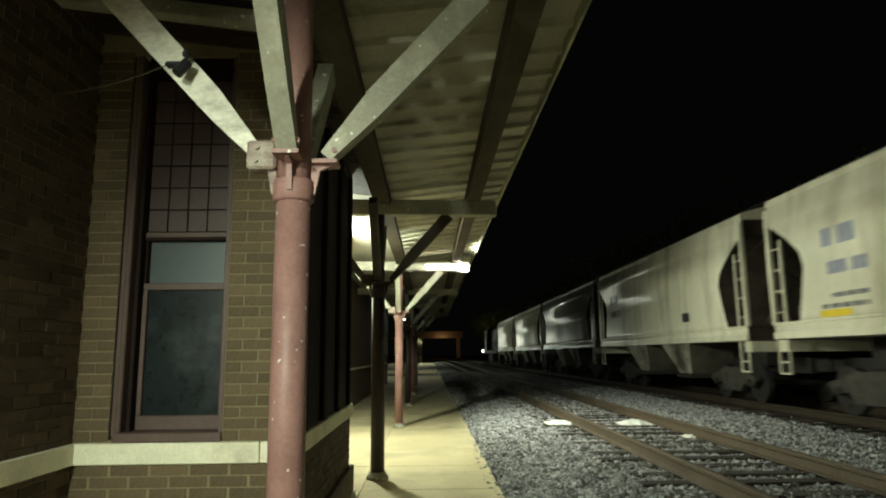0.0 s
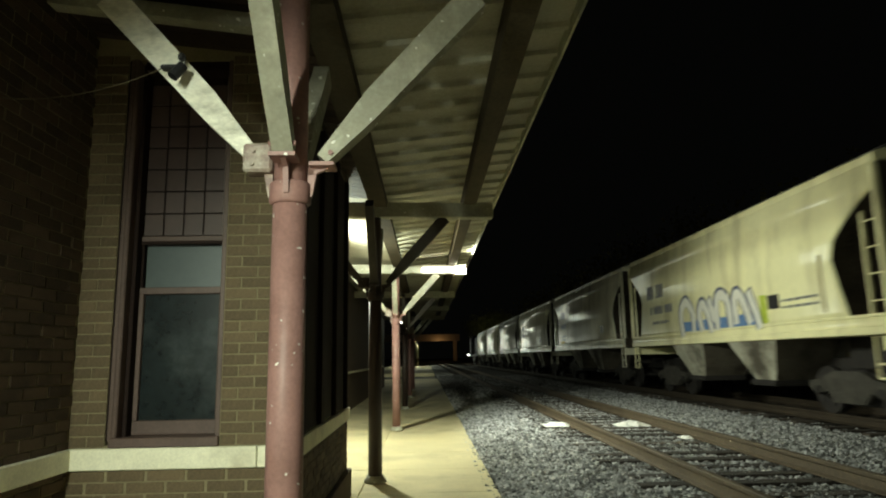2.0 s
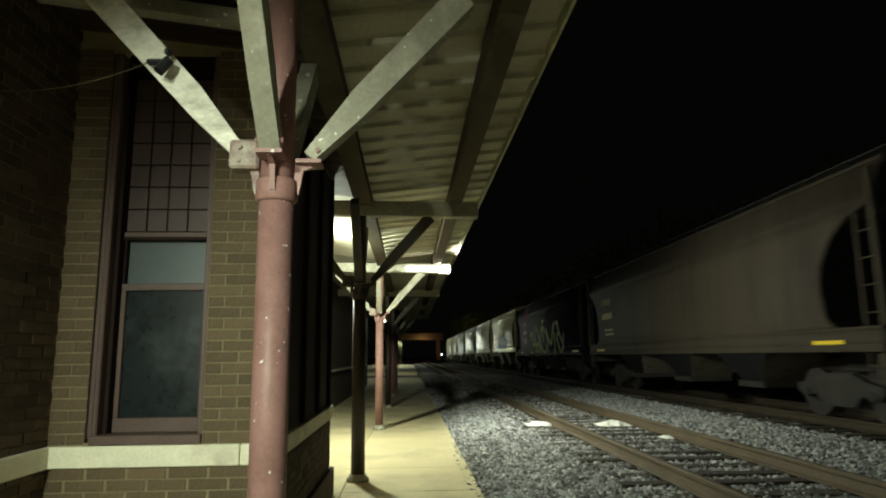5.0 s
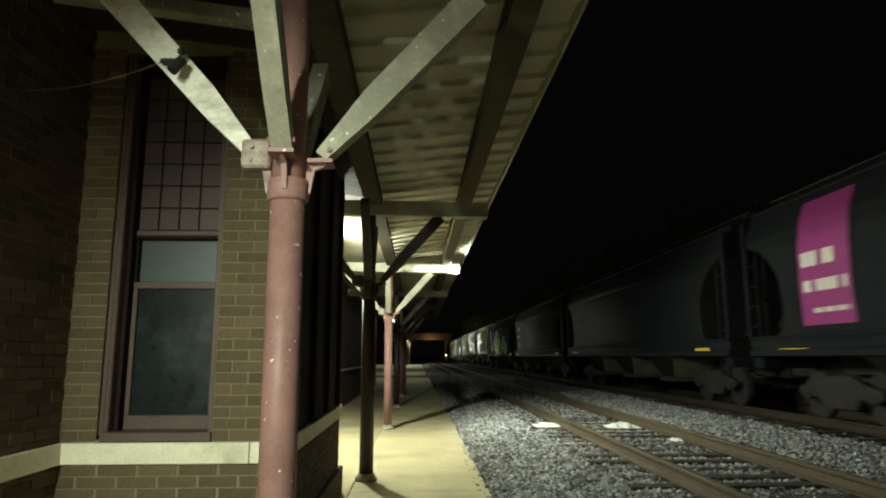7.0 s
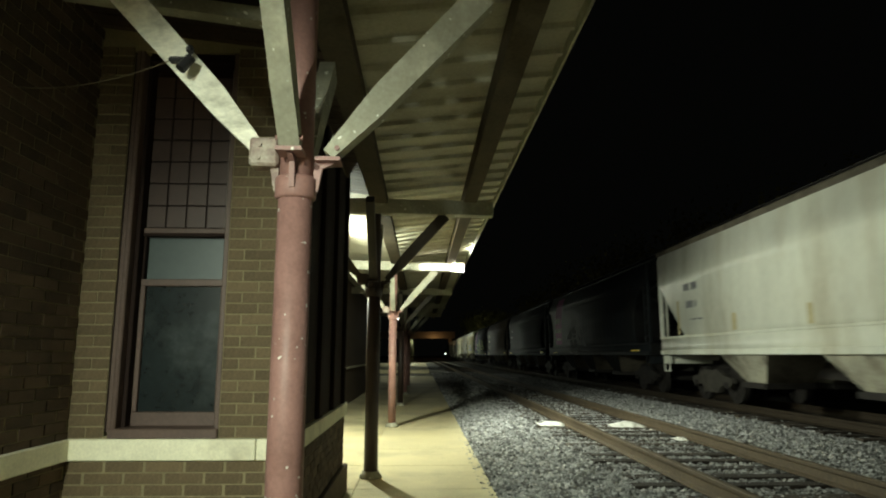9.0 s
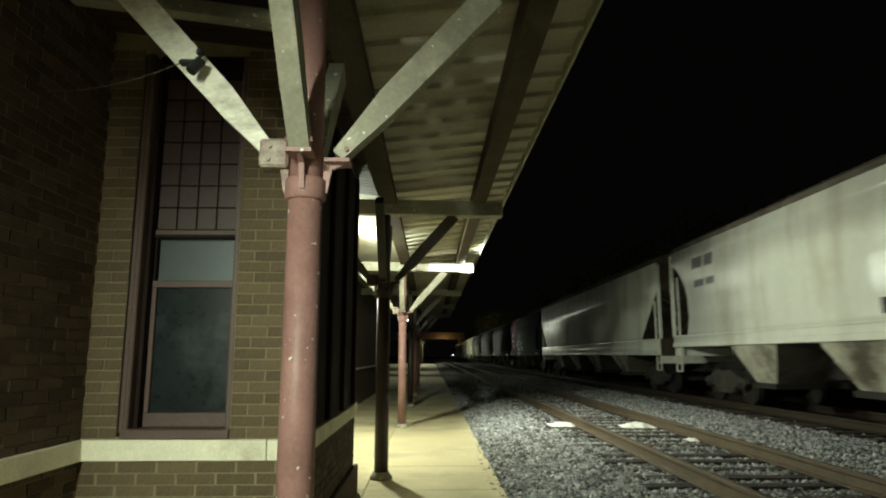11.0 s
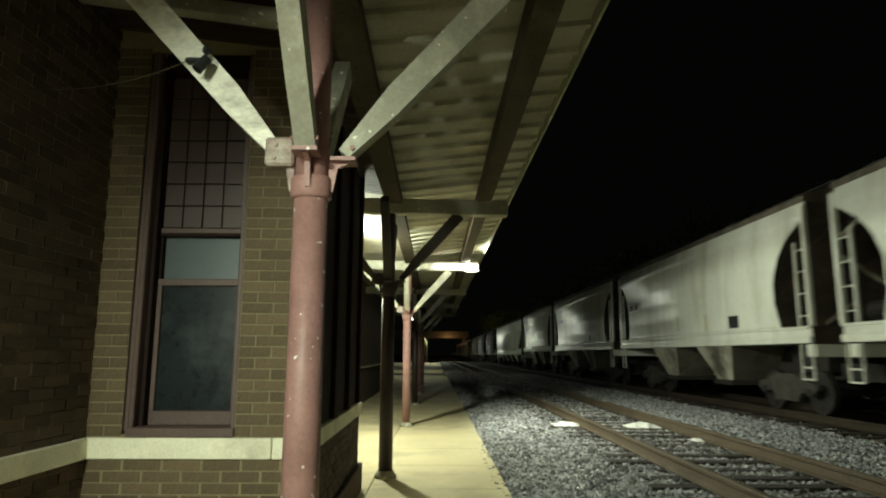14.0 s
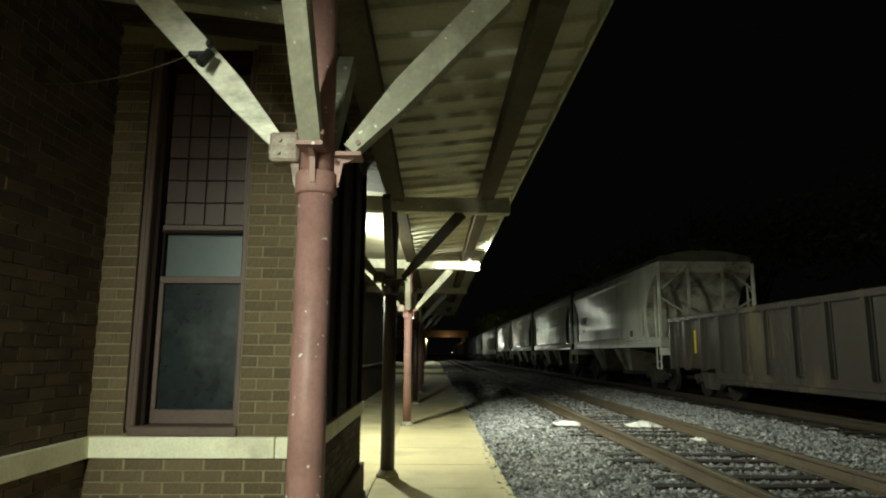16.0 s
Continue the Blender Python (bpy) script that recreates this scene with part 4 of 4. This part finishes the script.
# front and rear end of each car along the train at the start, its build and paint
TRAIN = [
    (66.0, 53.0, "short", OFFWHITE, "short off-white covered hopper car, stained"),
    (53.0, 39.9, "short", OFFWHITE, "short off-white covered hopper car"),
    (39.9, 26.7, "short", GREYCAR, "short grey covered hopper car"),
    (26.7, 13.5, "short", OFFWHITE, "short off-white covered hopper car with dark placard"),
    (13.5, 0.1, "short", OFFWHITE, "short off-white covered hopper with blue-grey lettering bars"),
    (0.1, -12.75, "short", CREAM, "short cream covered hopper car with bubble graffiti"),
    (-12.75, -29.4, "long", DARKCAR, "long dark grey covered hopper with magenta panel and lime graffiti"),
    (-29.4, -46.2, "long", BROWNCAR, "long brown covered hopper with white lettering bars"),
    (-46.2, -62.8, "long", DARKCAR, "long dark grey covered hopper car"),
    (-62.8, -79.4, "long", DARKCAR, "long dark grey covered hopper with magenta panel and white graffiti"),
    (-79.4, -101.3, "xlong", WHITE, "very long white covered hopper car"),
    (-101.3, -114.9, "round", WHITE, "short white covered hopper car"),
    (-114.9, -128.3, "round", WHITE, "short white covered hopper car"),
    (-128.3, -142.0, "round", WHITE, "short white covered hopper car"),
    (-142.0, -154.9, "round", WHITE, "short white covered hopper car"),
]
CARS = []
templates = {}
BY_FRONT = {}
ends = []
for a, b, kind, paint, label in TRAIN:
    length = {"short": 13.2, "round": 13.4, "long": 16.65, "xlong": 21.9}[kind]
    if kind not in templates:
        car = hopper(length, {"short": 2, "round": 2, "long": 3, "xlong": 4}[kind], paint, label, kind)
        templates[kind] = (car, paint)
    else:
        src, old = templates[kind]
        car = copy_thing(src, pose(TRACK_X[1], 0, Z_RAIL))
        car["label"] = label
        if paint != old:
            repaint(car, paint, old)
    # all ends but the last get the darker colour, gap shade put in
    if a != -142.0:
        ends.append((car, SHADE_BLACK if kind == "long" else SHADED_BROWN))
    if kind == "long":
        repaint(car, SHADE_BLACK, BAYS)
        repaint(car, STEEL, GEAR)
    if paint is WHITE:
        for ob in car.children:
            if ob.name.startswith("roof") and a != -142.0:
                repaint_one(ob, SHADED_GRIME)
    CARS.append((car, (a + b) / 2))
    BY_FRONT[a] = (car, kind)

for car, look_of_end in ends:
    repaint(car, look_of_end, SHADED_DUSTY)

MARKS = {
    26.7: [(-3.06, -2.60, 1.96, 2.20, BLACK), (3.3, 4.3, 2.95, 3.25, GREY_PAINT), (3.0, 4.2, 2.46, 2.68, GREY_PAINT)],
    13.5: [(3.32, 4.23, 2.95, 3.27, BLUEBAR), (3.06, 4.12, 2.46, 2.68, BLUEBAR), (3.13, 4.08, 2.06, 2.14, GREY_PAINT), (3.13, 4.38, 1.88, 1.96, GREY_PAINT), (3.58, 4.46, 1.74, 1.86, YELLOW), (-3.6, -3.1, 2.02, 2.3, BLACK)],
    0.1: [(2.94, 4.33, 2.80, 3.20, GREY_PAINT), (2.32, 4.08, 2.33, 2.56, GREY_PAINT), (2.64, 3.98, 2.03, 2.12, GREY_PAINT), (-3.15, -2.73, 2.00, 2.28, BLACK), (-4.43, -3.23, 2.11, 2.16, GREY_PAINT), (-4.43, -3.23, 1.98, 2.03, GREY_PAINT), (-4.63, -4.51, 1.82, 2.82, TAN), (-2.69, -2.43, 1.74, 2.31, LIME), (-2.41, 1.85, 1.73, 1.98, BLUE)],
    -12.75: [(4.18, 5.54, 1.81, 4.0, MAGENTA), (5.69, 6.48, 1.27, 1.38, YELLOW), (2.60, 3.05, 1.28, 1.36, YELLOW), (-7.21, -6.28, 1.25, 1.36, YELLOW)],
    -29.4: [(4.93, 5.91, 2.87, 3.09, TAN), (4.76, 5.88, 2.38, 2.58, TAN), (4.76, 5.70, 1.97, 2.04, TAN), (4.69, 5.62, 1.82, 1.89, TAN), (5.88, 6.83, 1.24, 1.35, YELLOW), (-6.9, -6.1, 1.24, 1.35, YELLOW)],
    -46.2: [(5.0, 5.9, 2.87, 3.02, GREY_PAINT), (4.8, 5.8, 2.40, 2.55, GREY_PAINT), (5.88, 6.83, 1.24, 1.35, YELLOW), (-6.9, -6.1, 1.24, 1.35, YELLOW)],
    -62.8: [(4.40, 5.80, 1.69, 3.93, MAGENTA), (-0.30, 0.23, 1.18, 1.28, YELLOW), (1.12, 2.40, 2.76, 2.80, GREY_PAINT), (1.12, 2.40, 2.65, 2.69, GREY_PAINT), (1.2, 2.40, 2.52, 2.56, GREY_PAINT), (1.3, 2.40, 2.41, 2.45, GREY_PAINT), (5.79, 6.73, 1.20, 1.30, YELLOW), (-6.9, -6.0, 1.22, 1.34, YELLOW)],
    -79.4: [(7.77, 8.58, 2.83, 3.02, GREY_PAINT), (7.83, 8.45, 2.38, 2.56, GREY_PAINT), (7.50, 8.27, 2.05, 2.10, GREY_PAINT), (8.94, 9.08, 1.72, 2.61, TAN), (5.82, 6.02, 1.72, 2.10, TAN), (3.00, 3.16, 1.72, 2.10, TAN)],
    -101.3: [(3.31, 4.56, 3.42, 3.72, GREY_PAINT), (3.22, 4.56, 2.93, 3.12, GREY_PAINT), (-2.98, -2.55, 1.80, 2.05, BLACK), (-4.27, -4.16, 1.78, 2.59, TAN), (-3.55, -3.10, 2.21, 2.24, GREY_PAINT), (-3.55, -3.10, 2.08, 2.12, GREY_PAINT)],
    -114.9: [(3.46, 4.63, 3.44, 3.62, GREY_PAINT), (3.12, 4.33, 2.88, 3.04, GREY_PAINT), (-2.91, -2.35, 1.75, 2.10, PAPER), (-4.32, -4.21, 1.76, 2.56, TAN), (-1.34, -0.62, 2.07, 2.12, RUSTBAR), (-1.34, -0.62, 1.92, 1.97, RUSTBAR)],
    -128.3: [(3.72, 4.95, 2.64, 2.95, PAPER), (0.25, 0.38, 1.86, 2.27, TAN), (-1.66, -1.56, 1.80, 2.22, TAN), (-3.4, -2.9, 1.8, 2.08, BLACK)],
    -142.0: [(-3.66, -3.12, 1.74, 2.04, PAPER), (-2.24, -2.12, 1.76, 2.16, TAN), (-4.80, -4.67, 1.78, 2.58, TAN), (3.13, 4.48, 2.50, 2.84, PAPER), (3.62, 4.21, 2.15, 2.33, PAPER), (1.64, 1.82, 1.76, 2.10, TAN)],
}
OVER = {
    -12.75: [(4.53, 5.40, 2.88, 3.09, WHITE_PAINT), (4.25, 5.32, 2.38, 2.59, WHITE_PAINT), (4.27, 5.24, 2.04, 2.12, WHITE_PAINT), (4.25, 5.18, 1.86, 1.94, WHITE_PAINT)],
    -62.8: [(4.79, 5.72, 2.72, 2.98, WHITE_PAINT), (4.49, 5.69, 2.27, 2.47, WHITE_PAINT), (4.49, 5.45, 1.90, 1.98, WHITE_PAINT)],
    -114.9: [(-2.85, -2.41, 1.79, 2.06, BLACK)],
    -128.3: [(3.85, 4.82, 2.70, 2.90, GREY_PAINT)],
    -142.0: [(-3.59, -3.20, 1.78, 2.0, BLACK), (3.25, 4.37, 2.55, 2.79, GREY_PAINT)],
}
for lift, table in ((0.005, MARKS), (0.010, OVER)):
    for key, rows in table.items():
        car, kind = BY_FRONT[key]
        for y0, y1, z0, z1, paint in rows:
            nm = {YELLOW: "reflector", MAGENTA: "painted_panel", BLACK: "placard", PAPER: "placard_frame", TAN: "rust_streak", BLUE: "graffiti_stroke", LIME: "graffiti_stroke"}.get(paint, "lettering_bar")
            mark(car, kind, y0, y1, z0, z1, paint, nm, lift)

# bubble shapes on the cream car: dark outline, pale fill
car, kind = BY_FRONT[0.1]
BUBBLES = [[(1.67, 1.63), (1.78, 2.3), (1.33, 2.6), (0.93, 2.23), (0.97, 1.73)], [(0.46, 1.73), (0.62, 2.2), (0.32, 2.46), (0.06, 2.13), (-0.09, 1.68)], [(-0.03, 2.48), (-0.3, 1.94)], [(-0.39, 1.72), (-0.42, 2.44), (-0.72, 2.56), (-1.04, 2.38), (-1.06, 1.74)], [(-1.35, 1.81), (-1.31, 2.4), (-1.52, 2.5), (-1.74, 2.3), (-1.96, 1.79)], [(-1.99, 2.48), (-2.25, 1.97), (-2.35, 1.67)]]
for pts in BUBBLES:
    stroke(car, kind, pts, 0.31, NAVY, 0.012)
    stroke(car, kind, [(y - 0.03, z - 0.03) for y, z in pts], 0.23, WHITE_PAINT, 0.017)
# angular lime strokes on the dark car
car, kind = BY_FRONT[-12.75]
for pts in [
        [(3.1, 2.36), (2.79, 1.94)], [(3.04, 2.25), (2.55, 2.51), (1.8, 1.8)], [(1.96, 2.81), (1.77, 2.4), (1.45, 1.97)],
        [(1.32, 2.74), (0.55, 1.98), (-0.1, 1.45), (-0.56, 1.25), (-0.94, 1.34), (-1.16, 1.71)], [(2.46, 1.76), (1.24, 1.73)], [(1.63, 1.66), (1.56, 1.33), (1.34, 1.15)],
        [(1.12, 1.91), (1.06, 1.41), (0.81, 1.15)], [(1.12, 1.91), (0.47, 1.5), (0.21, 1.16)], [(0.29, 1.44), (0.31, 1.97), (0.12, 2.46), (-0.3, 2.6), (-0.66, 2.53), (-0.92, 2.24)],
        [(-0.22, 2.9), (-0.32, 2.57), (-0.45, 1.86)], [(-0.14, 2.88), (-0.65, 2.92)], [(-1.19, 2.51), (-1.38, 2.09), (-1.53, 1.52), (-1.51, 1.25)],
        [(-1.22, 2.42), (-1.67, 1.94), (-2.2, 1.66), (-2.49, 1.95), (-2.76, 2.49), (-3.13, 2.7)], [(-2.92, 2.47), (-3.07, 1.96), (-3.03, 1.47), (-2.79, 1.09)], [(-3.41, 2.67), (-3.78, 2.69)],
        [(-3.66, 2.69), (-3.98, 2.25), (-4.44, 1.85), (-4.82, 1.56)], [(-4.11, 2.17), (-3.68, 2.14), (-3.54, 2.02), (-3.68, 1.73), (-3.98, 1.44), (-4.15, 1.24), (-4.34, 1.26), (-4.5, 1.49), (-4.81, 1.51)],
        [(-4.86, 2.2), (-4.81, 1.78)]]:
    stroke(car, kind, pts, 0.17, LIME)
# pale rounded shapes on the other dark car
car, kind = BY_FRONT[-62.8]
for pts in [
        [(3.26, 2.07), (2.72, 2.2), (2.37, 2.41), (2.15, 2.33), (2.21, 1.92), (2.89, 1.9), (3.16, 1.84)], [(2.13, 2.15), (2.03, 2.38), (1.64, 2.42), (1.35, 2.26), (1.37, 2.15), (1.8, 2.13)],
        [(2.15, 1.98), (1.8, 2.08), (1.34, 2.05), (1.4, 1.95), (1.82, 1.93)], [(2.7, 1.86), (2.29, 1.88), (2.01, 1.74), (2.0, 1.53), (2.65, 1.53)],
        [(2.76, 1.47), (2.12, 1.48), (2.13, 1.26), (2.47, 1.14), (2.77, 1.24)], [(1.88, 1.85), (1.55, 1.89), (1.29, 1.76), (1.13, 1.51), (1.89, 1.51)],
        [(2.01, 1.46), (1.23, 1.46), (1.28, 1.25), (1.63, 1.12), (1.94, 1.19)], [(1.06, 1.97), (0.8, 2.01), (0.69, 1.89), (0.79, 1.71)],
        [(0.75, 2.21), (0.44, 2.34), (0.16, 2.16), (0.14, 1.97), (0.38, 2.02)], [(0.7, 1.84), (0.19, 1.94), (0.06, 1.75), (-0.31, 1.54), (-0.07, 1.52), (0.41, 1.62)]]:
    patch(car, kind, pts, CHALK)


def gondola(length):
    g = thing("gondola_car", (TRACK_X[1], 0, Z_RAIL), "low rusty brown gondola freight car with ribbed sides", "freight car")
    hl = length / 2 - 0.4
    for sx in (-1, 1):
        xa, xb = sorted((sx * 1.40, sx * 1.44))
        part("side_sheet", bx((xa, -hl + 2.9, 0.52), (xb, hl - 2.9, 2.14)), GONDOLA, g)
        xa, xb = sorted((sx * 1.38, sx * 1.54))
        for sy in (-1, 1):
            ya, yb = sorted((sy * hl, sy * (hl - 2.9)))
            part("side_sheet", bx((min(sx * 1.40, sx * 1.44), ya, 0.80), (max(sx * 1.40, sx * 1.44), yb, 2.14)), GONDOLA, g)
        part("top_rail", bx((xa, -hl, 2.10), (xb, hl, 2.24), 0.02), GONDOLA, g)
        part("side_sill", bx((xa, -hl + 2.9, 0.46), (xb, hl - 2.9, 0.58), 0.02), GONDOLA, g)
        y = -hl + 0.08
        while y < hl:
            bm = bmesh.new()
            extrude(bm, [(y - 0.09, 0.75), (y + 0.09, 0.75), (y + 0.09, 2.11), (y - 0.09, 2.11)], "x", *sorted((sx * 1.44, sx * 1.47)))
            extrude(bm, [(y - 0.05, 0.75), (y + 0.05, 0.75), (y + 0.05, 2.11), (y - 0.05, 2.11)], "x", *sorted((sx * 1.47, sx * 1.55)))
            part("rib", bm, GONDOLA, g)
            y += 1.1
    for sy in (-1, 1):
        ya, yb = sorted((sy * hl, sy * (hl - 0.06)))
        part("end_sheet", bx((-1.40, ya, 0.9), (1.40, yb, 2.2)), GONDOLA, g)
        part("coupler", bx((-0.11, min(sy * hl, sy * (hl + 0.4)), 0.72), (0.11, max(sy * hl, sy * (hl + 0.4)), 0.98), 0.03), STEEL, g)
        truck(g, sy * (hl - 1.7))
        bm = bmesh.new()
        for z in (1.1, 1.4, 1.7, 2.0):
            rod(bm, (-1.5, sy * (hl - 0.1), z), (-1.5, sy * (hl - 0.5), z), 0.014, 6)
        bar(bm, (-1.5, sy * (hl - 0.5), 0.6), (-1.5, sy * (hl - 0.5), 2.15), 0.04, 0.04, up=(1, 0, 0))
        part("ladder", bm, GONDOLA, g)
    part("floor", bx((-1.40, -hl + 0.06, 0.9), (1.40, hl - 0.06, 1.0)), GONDOLA, g)
    part("centre_sill", bx((-0.2, -hl, 0.68), (0.2, hl, 0.9)), STEEL, g)
    for y0, y1, z0, z1, paint in [(6.0, 6.14, 1.2, 1.82, YELLOW)]:
        bm = bmesh.new()
        bm.faces.new([bm.verts.new((-1.446, y, z)) for y, z in ((y0, z0), (y1, z0), (y1, z1), (y0, z1))])
        part("paint_patch", bm, paint, g)
    return g


CARS.append((gondola(16.4), -155.0 - 8.2))


def locomotive(length):
    g = thing("locomotive", (TRACK_X[1], 0, Z_RAIL), "dark diesel locomotive with a small white marker light", "locomotive")
    hl = length / 2 - 0.4
    part("frame", bx((-1.5, -hl, 1.25), (1.5, hl, 1.6), 0.03), DARKCAR, g)
    bm = bmesh.new()
    extrude(bm, [(-0.95, 1.6), (-0.95, 3.9), (-0.7, 4.2), (0.7, 4.2), (0.95, 3.9), (0.95, 1.6)], "y", -hl + 1.0, hl - 5.2)
    part("long_hood", bm, DARKCAR, g)
    bm = bmesh.new()
    extrude(bm, [(-1.5, 1.6), (-1.5, 3.9), (-1.0, 4.4), (1.0, 4.4), (1.5, 3.9), (1.5, 1.6)], "y", hl - 5.2, hl - 2.8)
    part("cab", bm, DARKCAR, g)
    part("nose", bx((-0.9, hl - 2.8, 1.6), (0.9, hl - 1.0, 3.0), 0.1), DARKCAR, g)
    part("fuel_tank", bx((-1.4, -2.4, 0.35), (1.4, 2.4, 1.25), 0.15), STEEL, g)
    bm = bmesh.new()
    for sx in (-1, 1):
        y = -hl + 0.3
        while y < hl:
            rod(bm, (sx * 1.45, y, 1.6), (sx * 1.45, y, 2.55), 0.02, 6)
            y += 1.5
        rod(bm, (sx * 1.45, -hl + 0.3, 2.55), (sx * 1.45, hl - 0.3, 2.55), 0.02, 6)
    part("handrail", bm, STEEL, g)
    for sy in (-1, 1):
        truck(g, sy * (hl - 3.0))
        part("coupler", bx((-0.11, min(sy * hl, sy * (hl + 0.4)), 0.72), (0.11, max(sy * hl, sy * (hl + 0.4)), 0.98), 0.03), STEEL, g)
    part("marker_light", bx((-1.72, hl - 0.9, 1.45), (-1.5, hl - 0.7, 1.68), 0.04), TUBE_GLOW, g, "small glowing white marker light")
    return g


CARS.append((locomotive(18.4), 66.2 + 9.2))

# ---------- bricks of the lit wall and slabs of the platform ----------
brick_meshes = {}
W = X_BAY - X_LEFT
for a, b, z in brick_rows(W, 0.785 - 11 * COURSE, 0.785) + strip_bricks(0, WX0 - X_LEFT, 0.918, 3.46) + strip_bricks(WX1 - X_LEFT, W, 0.918, 3.46):
    key = round(b - a, 2)
    if key not in brick_meshes:
        brick_meshes[key] = bx((-key / 2 + 0.004, -0.006, 0.0045), (key / 2 - 0.004, 0.02, COURSE - 0.004), 0.003)
        ob = finish("brick", brick_meshes[key], BRICK, wall_front)
        brick_meshes[key] = ob.data
    else:
        ob = new("brick", brick_meshes[key])
        ob.parent = wall_front
    ob.location = (X_LEFT + (a + b) / 2, Y_FRONT + random.uniform(-0.0015, 0.0015), z)
    ob.rotation_euler = (0, 0, random.uniform(-0.004, 0.004))
slab_mesh = None
for i in range(4):
    for j in range(26):
        if slab_mesh is None:
            ob = finish("slab", bx((-0.745, -0.745, -0.05), (0.745, 0.745, 0.0), 0.008), CONCRETE, O["platform_base"])
            slab_mesh = ob.data
        else:
            ob = new("slab", slab_mesh)
            ob.parent = O["platform_base"]
        ob.location = (EDGE_X - 0.755 - 1.5 * i, -1.0 + 1.5 * j, random.uniform(-0.002, 0.001))


def motions():
    times = [0, 0.1, 0.2] + list(range(1, 16)) + [15.8, 15.9, 15.965, 16]
    for car, s in CARS:
        walk(car, [(t, pose(TRACK_X[1], s + SPEED * min(t, 15.965), Z_RAIL)) for t in times])
    # the wheelsets roll: one cycle of rows for the front axles and one for the rear, shared by all trucks
    turn = math.degrees(SPEED / 0.44)
    first = {}
    for car, s in CARS:
        for ob in car.children_recursive:
            if ob.name.startswith("wheelset"):
                key = round(ob.location.y, 2)
                if key not in first:
                    first[key] = ob
                    walk(ob, [(k * 2 / FPS, pose(0, key, 0.44, -turn * k * 2 / FPS)) for k in range(241)])
                else:
                    ob.rotation_mode = "QUATERNION"
                    ob.animation_data_create()
                    ob.animation_data.action = first[key].animation_data.action
                    ob.animation_data.action_slot = first[key].animation_data.action_slot


motions()
